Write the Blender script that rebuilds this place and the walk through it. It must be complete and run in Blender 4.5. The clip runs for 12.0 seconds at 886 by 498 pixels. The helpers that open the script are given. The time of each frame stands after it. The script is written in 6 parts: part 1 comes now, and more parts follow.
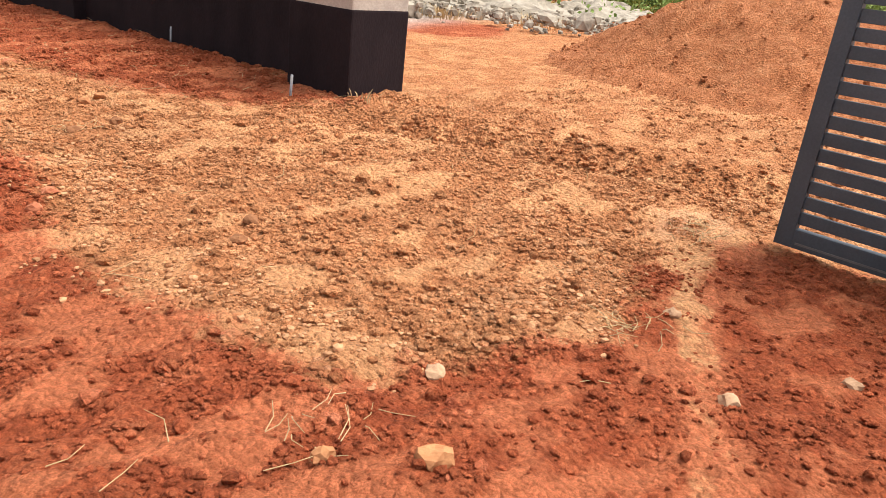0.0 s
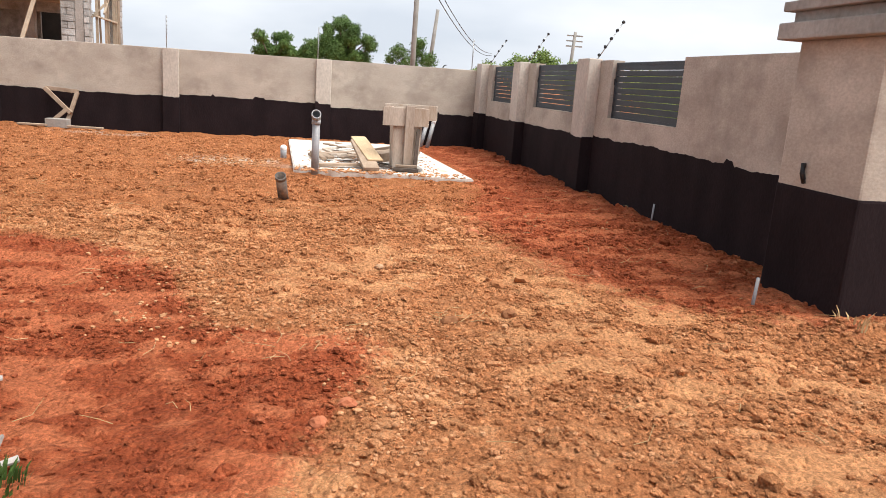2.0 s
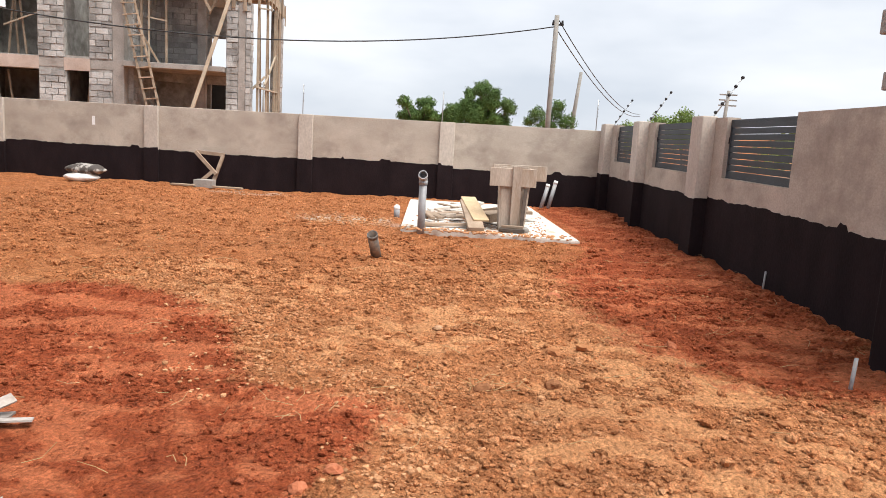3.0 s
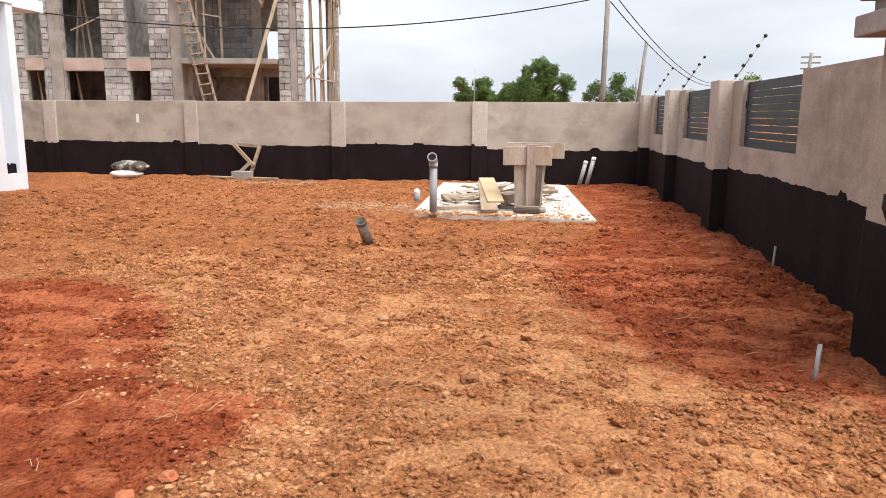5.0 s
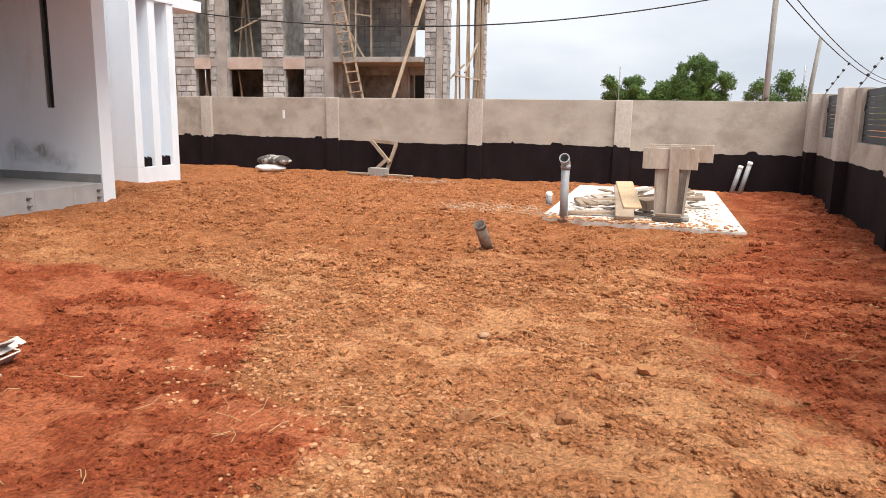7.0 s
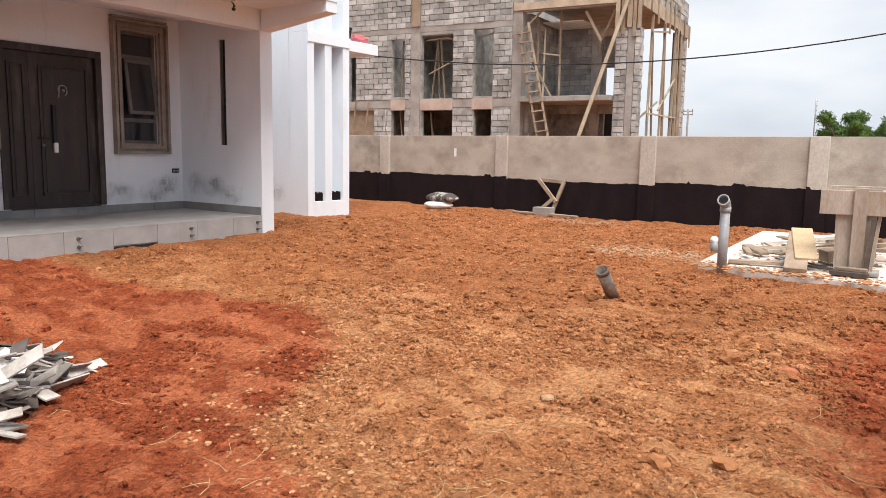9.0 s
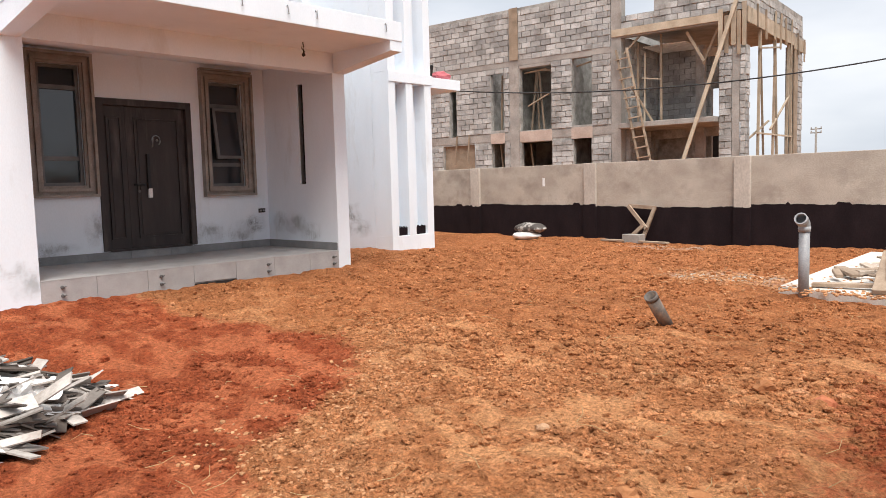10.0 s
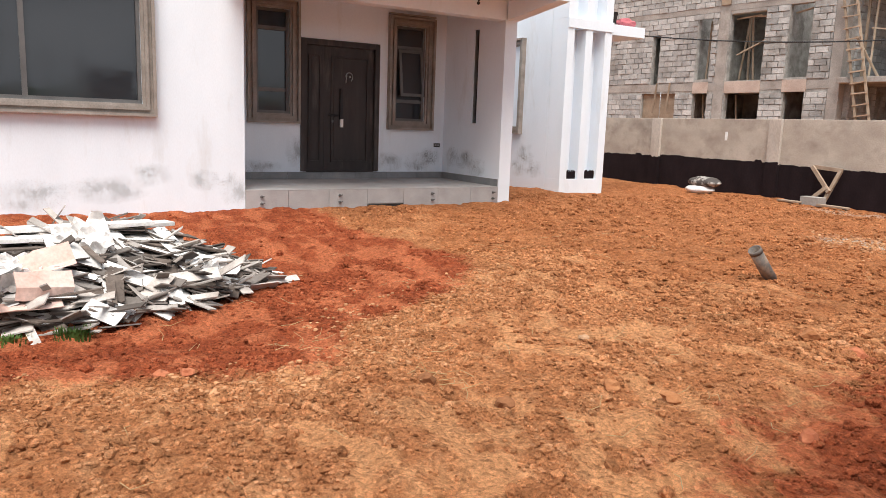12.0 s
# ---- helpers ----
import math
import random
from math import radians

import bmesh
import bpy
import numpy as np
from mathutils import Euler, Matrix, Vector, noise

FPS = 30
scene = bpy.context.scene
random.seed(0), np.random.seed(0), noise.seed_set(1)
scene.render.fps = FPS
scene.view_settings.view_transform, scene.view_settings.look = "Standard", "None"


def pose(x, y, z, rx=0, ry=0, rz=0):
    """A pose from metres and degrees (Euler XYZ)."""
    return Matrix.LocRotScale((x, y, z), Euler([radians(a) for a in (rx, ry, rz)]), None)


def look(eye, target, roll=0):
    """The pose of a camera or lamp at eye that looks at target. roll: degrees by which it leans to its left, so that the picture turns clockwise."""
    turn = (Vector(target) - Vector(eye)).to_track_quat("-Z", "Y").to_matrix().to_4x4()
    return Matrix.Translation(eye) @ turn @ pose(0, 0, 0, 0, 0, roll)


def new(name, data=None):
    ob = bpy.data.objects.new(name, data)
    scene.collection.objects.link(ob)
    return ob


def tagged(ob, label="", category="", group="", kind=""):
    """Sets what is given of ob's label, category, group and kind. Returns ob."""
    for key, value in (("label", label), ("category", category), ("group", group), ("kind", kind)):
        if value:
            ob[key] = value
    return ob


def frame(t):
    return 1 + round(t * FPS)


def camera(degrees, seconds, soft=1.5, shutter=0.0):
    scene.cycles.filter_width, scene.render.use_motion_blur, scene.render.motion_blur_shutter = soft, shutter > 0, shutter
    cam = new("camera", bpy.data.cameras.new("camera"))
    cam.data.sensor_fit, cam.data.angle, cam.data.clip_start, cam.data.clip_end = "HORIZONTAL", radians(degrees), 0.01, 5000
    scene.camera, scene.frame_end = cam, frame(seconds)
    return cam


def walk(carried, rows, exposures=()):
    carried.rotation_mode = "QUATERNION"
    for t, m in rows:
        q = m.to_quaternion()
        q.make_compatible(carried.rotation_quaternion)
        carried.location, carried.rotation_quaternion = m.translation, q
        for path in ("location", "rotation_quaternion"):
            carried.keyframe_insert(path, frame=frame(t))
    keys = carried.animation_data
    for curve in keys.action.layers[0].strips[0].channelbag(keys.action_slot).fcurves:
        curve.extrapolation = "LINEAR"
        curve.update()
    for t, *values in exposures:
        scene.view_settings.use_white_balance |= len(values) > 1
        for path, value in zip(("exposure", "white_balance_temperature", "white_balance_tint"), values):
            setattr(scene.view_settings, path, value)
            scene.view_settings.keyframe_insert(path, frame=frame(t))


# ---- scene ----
cam = camera(62.2, 12.0, soft=0.8)

PATH = [
    (0, (0.114, -0.878, 1.33), (1.557, 0.3, 0.603), 6.5),
    (0.5, (0.554, -0.601, 1.356), (1.813, 0.807, 0.699), 5.6),
    (1, (0.922, -0.377, 1.355), (1.912, 1.254, 0.757), 4.9),
    (1.5, (1.218, -0.127, 1.332), (1.854, 1.693, 0.798), 4.4),
    (2, (1.555, 0.025, 1.384), (1.824, 1.957, 0.944), 4.0),
    (2.5, (1.902, 0.052, 1.369), (1.865, 2.019, 1.008), 4.7),
    (3, (2.215, 0.166, 1.401), (2.073, 2.138, 1.097), 3.3),
    (5, (3.159, 0.584, 1.403), (2.799, 2.518, 1.046), 0.4),
    (5.5, (3.274, 0.578, 1.422), (2.78, 2.481, 1.056), 0.9),
    (6, (3.305, 0.639, 1.406), (2.72, 2.516, 1.039), 0.8),
    (6.5, (3.252, 0.877, 1.383), (2.599, 2.731, 1.018), 0.7),
    (8.5, (3.553, 1.808, 1.391), (2.48, 3.466, 1.075), 1.5),
    (9, (3.769, 1.961, 1.35), (2.557, 3.529, 1.083), 1.0),
    (9.5, (4.025, 2.174, 1.33), (2.678, 3.637, 1.118), 0.2),
    (10, (4.287, 2.462, 1.298), (2.828, 3.819, 1.124), -1.5),
    (10.5, (4.704, 2.486, 1.174), (3.142, 3.725, 1.017), -0.2),
    (11, (4.966, 2.599, 1.206), (3.344, 3.747, 0.984), 1.0),
    (11.5, (5.273, 2.625, 1.223), (3.587, 3.673, 0.976), 1.5),
    (12, (5.46, 2.517, 1.303), (3.709, 3.424, 0.973), 2.0),
]
walk(cam, [(t, look(e, g, r)) for t, e, g, r in PATH], [(0, 0.95), (1.5, 0.74), (2.5, 0.62), (6.0, 0.60), (9.0, 0.52), (12.0, 0.52)])

# ---- light ----
SUN_EL, SUN_AZ = radians(62), radians(123)   # azimuth clockwise from +y
world = bpy.data.worlds.new("world")
scene.world = world
world.use_nodes = True
wn, wl = world.node_tree.nodes, world.node_tree.links
wn.clear()
w_out = wn.new("ShaderNodeOutputWorld")
w_bg = wn.new("ShaderNodeBackground")
w_sky = wn.new("ShaderNodeTexSky")
w_sky.sky_type = "NISHITA"
w_sky.sun_disc = False
w_sky.sun_elevation, w_sky.sun_rotation = SUN_EL, SUN_AZ
w_coord = wn.new("ShaderNodeTexCoord")
w_map = wn.new("ShaderNodeMapping")
w_map.inputs["Scale"].default_value = (1.6, 1.6, 5.0)
w_noise = wn.new("ShaderNodeTexNoise")
w_noise.inputs["Scale"].default_value = 1.3
w_noise.inputs["Detail"].default_value = 5
w_ramp = wn.new("ShaderNodeValToRGB")
w_ramp.color_ramp.elements[0].position, w_ramp.color_ramp.elements[0].color = 0.36, (6.0, 6.5, 7.3, 1)
w_ramp.color_ramp.elements[1].position, w_ramp.color_ramp.elements[1].color = 0.66, (9.0, 9.2, 9.6, 1)
w_mix = wn.new("ShaderNodeMix")
w_mix.data_type = "RGBA"
w_mix.inputs["Factor"].default_value = 0.93      # cloud cover over the sky
wl.new(w_coord.outputs["Generated"], w_map.inputs["Vector"])
wl.new(w_map.outputs["Vector"], w_noise.inputs["Vector"])
wl.new(w_noise.outputs["Fac"], w_ramp.inputs["Fac"])
wl.new(w_sky.outputs["Color"], w_mix.inputs["A"])
wl.new(w_ramp.outputs["Color"], w_mix.inputs["B"])
wl.new(w_mix.outputs["Result"], w_bg.inputs["Color"])
w_bg.inputs["Strength"].default_value = 0.079
wl.new(w_bg.outputs["Background"], w_out.inputs["Surface"])

sun = new("sun", bpy.data.lights.new("sun", "SUN"))
sun.data.energy, sun.data.angle, sun.data.color = 3.8, radians(42), (1.0, 0.95, 0.88)
sun.matrix_world = look((0, 0, 0), (-math.sin(SUN_AZ) * math.cos(SUN_EL), -math.cos(SUN_AZ) * math.cos(SUN_EL), -math.sin(SUN_EL)))


# ---- materials ----
def material(name, rough=0.8, metal=0.0, spec=0.3):
    m = bpy.data.materials.new(name)
    m.use_nodes = True
    b = m.node_tree.nodes["Principled BSDF"]
    b.inputs["Roughness"].default_value = rough
    b.inputs["Metallic"].default_value = metal
    b.inputs["Specular IOR Level"].default_value = spec
    return m, m.node_tree.nodes, m.node_tree.links, b


def coords(nodes, links, kind="Object", scale=(1, 1, 1)):
    if kind == "World":
        c = nodes.new("ShaderNodeNewGeometry").outputs["Position"]
    else:
        c = nodes.new("ShaderNodeTexCoord").outputs[kind]
    mp = nodes.new("ShaderNodeMapping")
    mp.inputs["Scale"].default_value = scale
    links.new(c, mp.inputs["Vector"])
    return mp.outputs["Vector"]


def noise_tex(nodes, links, vec, scale, detail=4, rough=0.55):
    n = nodes.new("ShaderNodeTexNoise")
    n.inputs["Scale"].default_value, n.inputs["Detail"].default_value, n.inputs["Roughness"].default_value = scale, detail, rough
    links.new(vec, n.inputs["Vector"])
    return n.outputs["Fac"]


def ramp(nodes, links, fac, stops):
    r = nodes.new("ShaderNodeValToRGB")
    e = r.color_ramp.elements
    while len(e) < len(stops):
        e.new(0.5)
    for s, (p, c) in zip(e, stops):
        s.position, s.color = p, (*c, 1) if len(c) == 3 else c
    links.new(fac, r.inputs["Fac"])
    return r.outputs["Color"]


def mix(nodes, links, fac, a, b, mode="MIX"):
    m = nodes.new("ShaderNodeMix")
    m.data_type, m.blend_type = "RGBA", mode
    for sock, v in (("Factor", fac), ("A", a), ("B", b)):
        if isinstance(v, (int, float)):
            m.inputs[sock].default_value = v
        elif isinstance(v, tuple):
            m.inputs[sock].default_value = (*v, 1)
        else:
            links.new(v, m.inputs[sock])
    return m.outputs["Result"]


def bump(nodes, links, bsdf, height, strength=0.3, dist=0.02):
    b = nodes.new("ShaderNodeBump")
    b.inputs["Strength"].default_value, b.inputs["Distance"].default_value = strength, dist
    links.new(height, b.inputs["Height"])
    links.new(b.outputs["Normal"], bsdf.inputs["Normal"])


def surface(name, c0, c1, scale=3.0, fine=60.0, rough=0.85, metal=0.0, spec=0.3, relief=0.25, dist=0.01, stain=None, stain_at=(0.55, 0.75),
            stretch=(1, 1, 1), kind="World", rand=0.0, stain_scale=1.1, grain_mix=0.7):
    """Two colours at two scales, an optional stain, fine relief."""
    m, n, l, b = material(name, rough, metal, spec)
    v = coords(n, l, kind, stretch)
    big, small = noise_tex(n, l, v, scale, 5), noise_tex(n, l, v, fine, 3)
    col = ramp(n, l, big, [(0.3, c0), (0.7, c1)])
    grain = ramp(n, l, small, [(0.3, (0.78, 0.78, 0.78)), (0.7, (1.12, 1.12, 1.12))])
    col = mix(n, l, grain_mix, col, grain, "MULTIPLY")
    if stain:
        s = noise_tex(n, l, coords(n, l, kind, (stretch[0] * 1.3, stretch[1] * 1.3, stretch[2])), stain_scale, 7, 0.65)
        sf = ramp(n, l, s, [(stain_at[0], (0, 0, 0)), (stain_at[1], (1, 1, 1))])
        col = mix(n, l, sf, col, stain)
    if rand:
        info = n.new("ShaderNodeObjectInfo")
        rr = ramp(n, l, info.outputs["Random"], [(0, (1 - rand,) * 3), (1, (1 + rand,) * 3)])
        col = mix(n, l, 1.0, col, rr, "MULTIPLY")
    l.new(col, b.inputs["Base Color"])
    bump(n, l, b, small, relief, dist)
    return m


def soil_material(name, heap=False, clod=False):
    m, n, l, b = material(name, 0.95, 0, 0.1)
    v = coords(n, l, "World")
    big, mid, fine = noise_tex(n, l, v, 0.9, 6), noise_tex(n, l, v, 6, 6, 0.7), noise_tex(n, l, v, 38, 6, 0.75)
    cell = n.new("ShaderNodeTexVoronoi")
    cell.inputs["Scale"].default_value = 34
    l.new(v, cell.inputs["Vector"])
    red = ramp(n, l, mid, [(0.28, (0.285, 0.060, 0.025)), (0.5, (0.418, 0.101, 0.041)), (0.72, (0.56, 0.168, 0.075))])
    tan = ramp(n, l, mid, [(0.28, (0.40, 0.147, 0.060)), (0.5, (0.60, 0.248, 0.106)), (0.72, (0.76, 0.376, 0.184))])
    if heap:
        col = mix(n, l, 0.75, red, tan)
        col = mix(n, l, 1.0, col, (0.84, 0.82, 0.80), "MULTIPLY")
    else:
        att = n.new("ShaderNodeAttribute")
        att.attribute_name = "red"
        edge = n.new("ShaderNodeMath")
        edge.operation = "MULTIPLY_ADD"
        l.new(mid, edge.inputs[0])
        edge.inputs[1].default_value = 0.9
        l.new(att.outputs["Fac"], edge.inputs[2])
        fac = ramp(n, l, edge.outputs[0], [(0.82, (0, 0, 0)), (1.02, (1, 1, 1))])
        sand = n.new("ShaderNodeAttribute")
        sand.attribute_name = "sand"
        tan = mix(n, l, sand.outputs["Fac"], tan, (0.80, 0.395, 0.185))
        red = mix(n, l, sand.outputs["Fac"], red, (0.66, 0.21, 0.095))
        earth = n.new("ShaderNodeAttribute")
        earth.attribute_name = "earth"
        brown = ramp(n, l, mid, [(0.28, (0.30, 0.098, 0.037)), (0.5, (0.48, 0.176, 0.069)), (0.72, (0.64, 0.272, 0.116))])
        tan = mix(n, l, earth.outputs["Fac"], tan, brown)
        col = mix(n, l, fac, tan, red)
        pale = n.new("ShaderNodeAttribute")
        pale.attribute_name = "pale"
        col = mix(n, l, pale.outputs["Fac"], col, (0.60, 0.54, 0.46))
    if clod:
        geo = n.new("ShaderNodeNewGeometry")
        tint = ramp(n, l, geo.outputs["Random Per Island"], [(0, (0.84, 0.88, 0.90)), (0.5, (1.08, 1.12, 1.14)), (0.93, (1.3, 1.4, 1.5)), (1, (1.42, 1.7, 2.0))])
        col = mix(n, l, 1.0, col, tint, "MULTIPLY")
    tiny = noise_tex(n, l, v, 130, 4, 0.7)
    speck = ramp(n, l, tiny, [(0.32, (0.6, 0.6, 0.62)), (0.5, (1.0, 1.0, 1.0)), (0.7, (1.32, 1.32, 1.34))])
    col = mix(n, l, 0.6, col, speck, "MULTIPLY")
    grain = ramp(n, l, fine, [(0.3, (0.52, 0.52, 0.52)), (0.5, (1.0, 1.0, 1.0)), (0.72, (1.34, 1.32, 1.3))])
    col = mix(n, l, 0.8, col, grain, "MULTIPLY")
    sep = n.new("ShaderNodeSeparateColor")
    l.new(cell.outputs["Color"], sep.inputs["Color"])
    peb = ramp(n, l, sep.outputs["Red"], [(0, (0.72, 0.7, 0.68)), (1, (1.2, 1.2, 1.2))])
    col = mix(n, l, 0.7, col, peb, "MULTIPLY")
    wide = ramp(n, l, big, [(0.3, (0.84, 0.84, 0.84)), (0.7, (1.1, 1.1, 1.1))])
    col = mix(n, l, 0.8, col, wide, "MULTIPLY")
    l.new(col, b.inputs["Base Color"])
    hs = n.new("ShaderNodeMath")
    hs.operation = "MULTIPLY_ADD"
    l.new(mid, hs.inputs[0])
    hs.inputs[1].default_value = 2.0
    l.new(fine, hs.inputs[2])
    h2 = n.new("ShaderNodeMath")
    h2.operation = "MULTIPLY_ADD"
    l.new(cell.outputs["Distance"], h2.inputs[0])
    h2.inputs[1].default_value = -0.9
    l.new(hs.outputs[0], h2.inputs[2])
    bump(n, l, b, h2.outputs[0], 1.0, 0.05)
    return m


SOIL = soil_material("soil")
HEAP = soil_material("heap_soil", True)
CLOD = soil_material("clod_soil", False, True)
CEMENTP = surface("pilaster_render", (0.45, 0.395, 0.345), (0.58, 0.52, 0.46), 1.6, 35, 0.9, relief=0.15, stain=(0.36, 0.31, 0.27), stain_at=(0.54, 0.78), stretch=(1, 1, 0.6))
CEMENT = surface("cement_render", (0.38, 0.325, 0.275), (0.52, 0.46, 0.395), 1.6, 35, 0.9, relief=0.15, stain=(0.27, 0.225, 0.19), stain_at=(0.50, 0.74), stretch=(1, 1, 1.6))
BLACK = surface("bitumen_paint", (0.0125, 0.0085, 0.0100), (0.0225, 0.0148, 0.0168), 2.5, 50, 0.8, spec=0.09, relief=0.35, stretch=(1, 1, 0.5))
WHITE = surface("white_paint", (0.735, 0.79, 0.85), (0.80, 0.855, 0.915), 1.3, 70, 0.75, relief=0.05, grain_mix=0.15, stain=(0.60, 0.60, 0.60), stain_at=(0.60, 0.84), stretch=(1.3, 1.3, 0.45))
TILE = surface("grey_tile", (0.35, 0.335, 0.33), (0.44, 0.425, 0.42), 4, 90, 0.5, spec=0.4, relief=0.05, stain=(0.30, 0.27, 0.25), stain_at=(0.55, 0.8), rand=0.06)
SKIRT = surface("grey_skirting_tile", (0.20, 0.20, 0.205), (0.28, 0.28, 0.285), 4, 90, 0.5, spec=0.4, relief=0.05, stain=(0.36, 0.34, 0.32), stain_at=(0.58, 0.8), rand=0.08)
BROWN = surface("window_moulding", (0.23, 0.20, 0.175), (0.36, 0.315, 0.28), 5, 50, 0.75, relief=0.2, stain=(0.5, 0.43, 0.37), stain_at=(0.66, 0.8))
ALU = surface("dark_aluminium", (0.10, 0.098, 0.098), (0.15, 0.145, 0.14), 4, 120, 0.45, 0.2, 0.5, relief=0.03)
DOORM = surface("dark_steel_door", (0.029, 0.022, 0.021), (0.052, 0.040, 0.038), 3, 60, 0.5, 0.0, 0.35, relief=0.15, stain=(0.20, 0.17, 0.15), stain_at=(0.54, 0.84), stretch=(2.5, 2.5, 0.5))
GATE = surface("grey_gate_paint", (0.042, 0.052, 0.064), (0.062, 0.074, 0.088), 3, 80, 0.5, 0.2, 0.4, relief=0.06, stain=(0.16, 0.13, 0.1), stain_at=(0.66, 0.9))
BLOCK = surface("sandcrete_block", (0.30, 0.30, 0.295), (0.50, 0.495, 0.485), 1.6, 22, 0.95, relief=0.7, dist=0.03, rand=0.28, stain=(0.22, 0.21, 0.195), stain_at=(0.48, 0.70), stain_scale=0.9)
MORTAR = surface("mortar", (0.22, 0.21, 0.195), (0.42, 0.41, 0.39), 3.2, 30, 0.95, relief=0.6, stain=(0.14, 0.13, 0.12), stain_at=(0.52, 0.7))
CONC = surface("site_concrete", (0.25, 0.232, 0.215), (0.39, 0.365, 0.34), 1.5, 25, 0.92, relief=0.4, stain=(0.2, 0.17, 0.15))
SLABM = surface("pale_concrete_slab", (0.58, 0.54, 0.49), (0.74, 0.70, 0.65), 2.2, 40, 0.9, relief=0.3, stain=(0.46, 0.27, 0.16), stain_at=(0.54, 0.74), stain_scale=2.2)
GREYWOOD = surface("bleached_timber", (0.36, 0.29, 0.235), (0.52, 0.44, 0.37), 4, 60, 0.9, relief=0.35, stretch=(1, 1, 0.25), stain=(0.30, 0.2, 0.13), stain_at=(0.55, 0.75), stain_scale=3, rand=0.12)
PALESTONE = surface("pale_stone", (0.36, 0.20, 0.115), (0.48, 0.31, 0.19), 9, 60, 0.95, spec=0.1, relief=0.5)
WOODB = surface("sunbleached_formwork", (0.31, 0.25, 0.185), (0.46, 0.385, 0.30), 2, 40, 0.9, relief=0.3, rand=0.2)
WOOD = surface("weathered_timber", (0.24, 0.17, 0.12), (0.40, 0.31, 0.235), 4, 60, 0.88, relief=0.3, stretch=(1, 1, 1), rand=0.2, kind="Object")
WOODY = surface("fresh_timber", (0.46, 0.33, 0.20), (0.60, 0.45, 0.29), 3, 50, 0.85, relief=0.2, rand=0.12, kind="Object")
FORM = surface("formwork_timber", (0.21, 0.16, 0.115), (0.36, 0.285, 0.215), 2, 40, 0.9, relief=0.3, rand=0.2)
PVC = surface("grey_pvc", (0.26, 0.265, 0.28), (0.36, 0.365, 0.38), 6, 60, 0.45, spec=0.45, relief=0.05, stain=(0.42, 0.36, 0.3), stain_at=(0.6, 0.8), stain_scale=4)
PVCD = surface("dark_pvc", (0.10, 0.088, 0.08), (0.19, 0.16, 0.145), 6, 60, 0.6, spec=0.3, relief=0.08, stain=(0.34, 0.24, 0.17), stain_at=(0.5, 0.7), stain_scale=5)
# near-black: the pot's own colour, and painted shade in a room and a gap
DARK = surface("shade_and_pot_dark", (0.02, 0.018, 0.016), (0.035, 0.03, 0.028), 2, 20, 0.9)
CABLE = surface("black_cable", (0.02, 0.02, 0.022), (0.03, 0.03, 0.032), 5, 50, 0.6)
STEEL = surface("galvanised_steel", (0.30, 0.31, 0.32), (0.42, 0.43, 0.44), 8, 80, 0.45, 0.6, 0.5, relief=0.05)
POLEM = surface("pole_timber", (0.20, 0.19, 0.175), (0.31, 0.295, 0.275), 3, 40, 0.9, relief=0.3)
LEAF = surface("green_leaf", (0.042, 0.088, 0.018), (0.105, 0.185, 0.042), 0.8, 9, 0.65, spec=0.3, relief=0.0)
LEAFL = surface("light_green_leaf", (0.12, 0.19, 0.04), (0.22, 0.30, 0.08), 0.8, 9, 0.65, spec=0.3, relief=0.0)
SCRUB = surface("scrub_leaf", (0.10, 0.16, 0.03), (0.26, 0.32, 0.085), 0.35, 6, 0.7, spec=0.2, relief=0.0)
BARK = surface("bark", (0.10, 0.075, 0.055), (0.18, 0.14, 0.11), 5, 40, 0.95)
STRAW = surface("dry_straw", (0.42, 0.28, 0.13), (0.56, 0.40, 0.22), 4, 40, 0.9)
BOARD = surface("gypsum_offcut", (0.62, 0.60, 0.575), (0.82, 0.805, 0.79), 4, 50, 0.85, relief=0.1, stain=(0.46, 0.38, 0.32), stain_at=(0.58, 0.78), rand=0.16, stain_scale=3)
BOARDB = surface("dark_board_and_gap", (0.085, 0.066, 0.055), (0.17, 0.135, 0.115), 6, 60, 0.9, rand=0.3)
SACK = surface("woven_sack", (0.36, 0.33, 0.30), (0.50, 0.47, 0.44), 6, 70, 0.7, relief=0.3, stain=(0.07, 0.06, 0.055), stain_at=(0.42, 0.52), stain_scale=4)
PLASTIC = surface("white_plastic_sheet", (0.70, 0.68, 0.66), (0.82, 0.80, 0.78), 4, 30, 0.35, spec=0.5, relief=0.1)
PINK = surface("pink_fabric", (0.50, 0.13, 0.16), (0.62, 0.2, 0.22), 6, 60, 0.85)
STONE = surface("soil_clod", (0.26, 0.10, 0.045), (0.46, 0.22, 0.10), 7, 50, 0.95, spec=0.1, relief=0.5)
RUBBLE = surface("pale_rubble", (0.22, 0.18, 0.13), (0.40, 0.345, 0.275), 1.2, 12, 0.95, relief=0.5, stain=(0.13, 0.10, 0.075), stain_at=(0.5, 0.66))
GRAVEL = surface("beige_gravel", (0.40, 0.185, 0.085), (0.55, 0.29, 0.15), 5, 60, 0.95, spec=0.1, relief=0.4)
WHITEP = surface("bright_white_plaster", (0.78, 0.77, 0.76), (0.86, 0.85, 0.84), 3, 60, 0.8)


def glass_material():
    m, n, l, b = material("dark_window_glass", 0.06, 0, 0.8)
    b.inputs["Base Color"].default_value = (0.022, 0.025, 0.03, 1)
    v = coords(n, l, "World")
    rr = ramp(n, l, noise_tex(n, l, v, 3, 4), [(0.4, (0.04,) * 3), (0.7, (0.16,) * 3)])
    l.new(rr, b.inputs["Roughness"])
    return m


GLASS = glass_material()


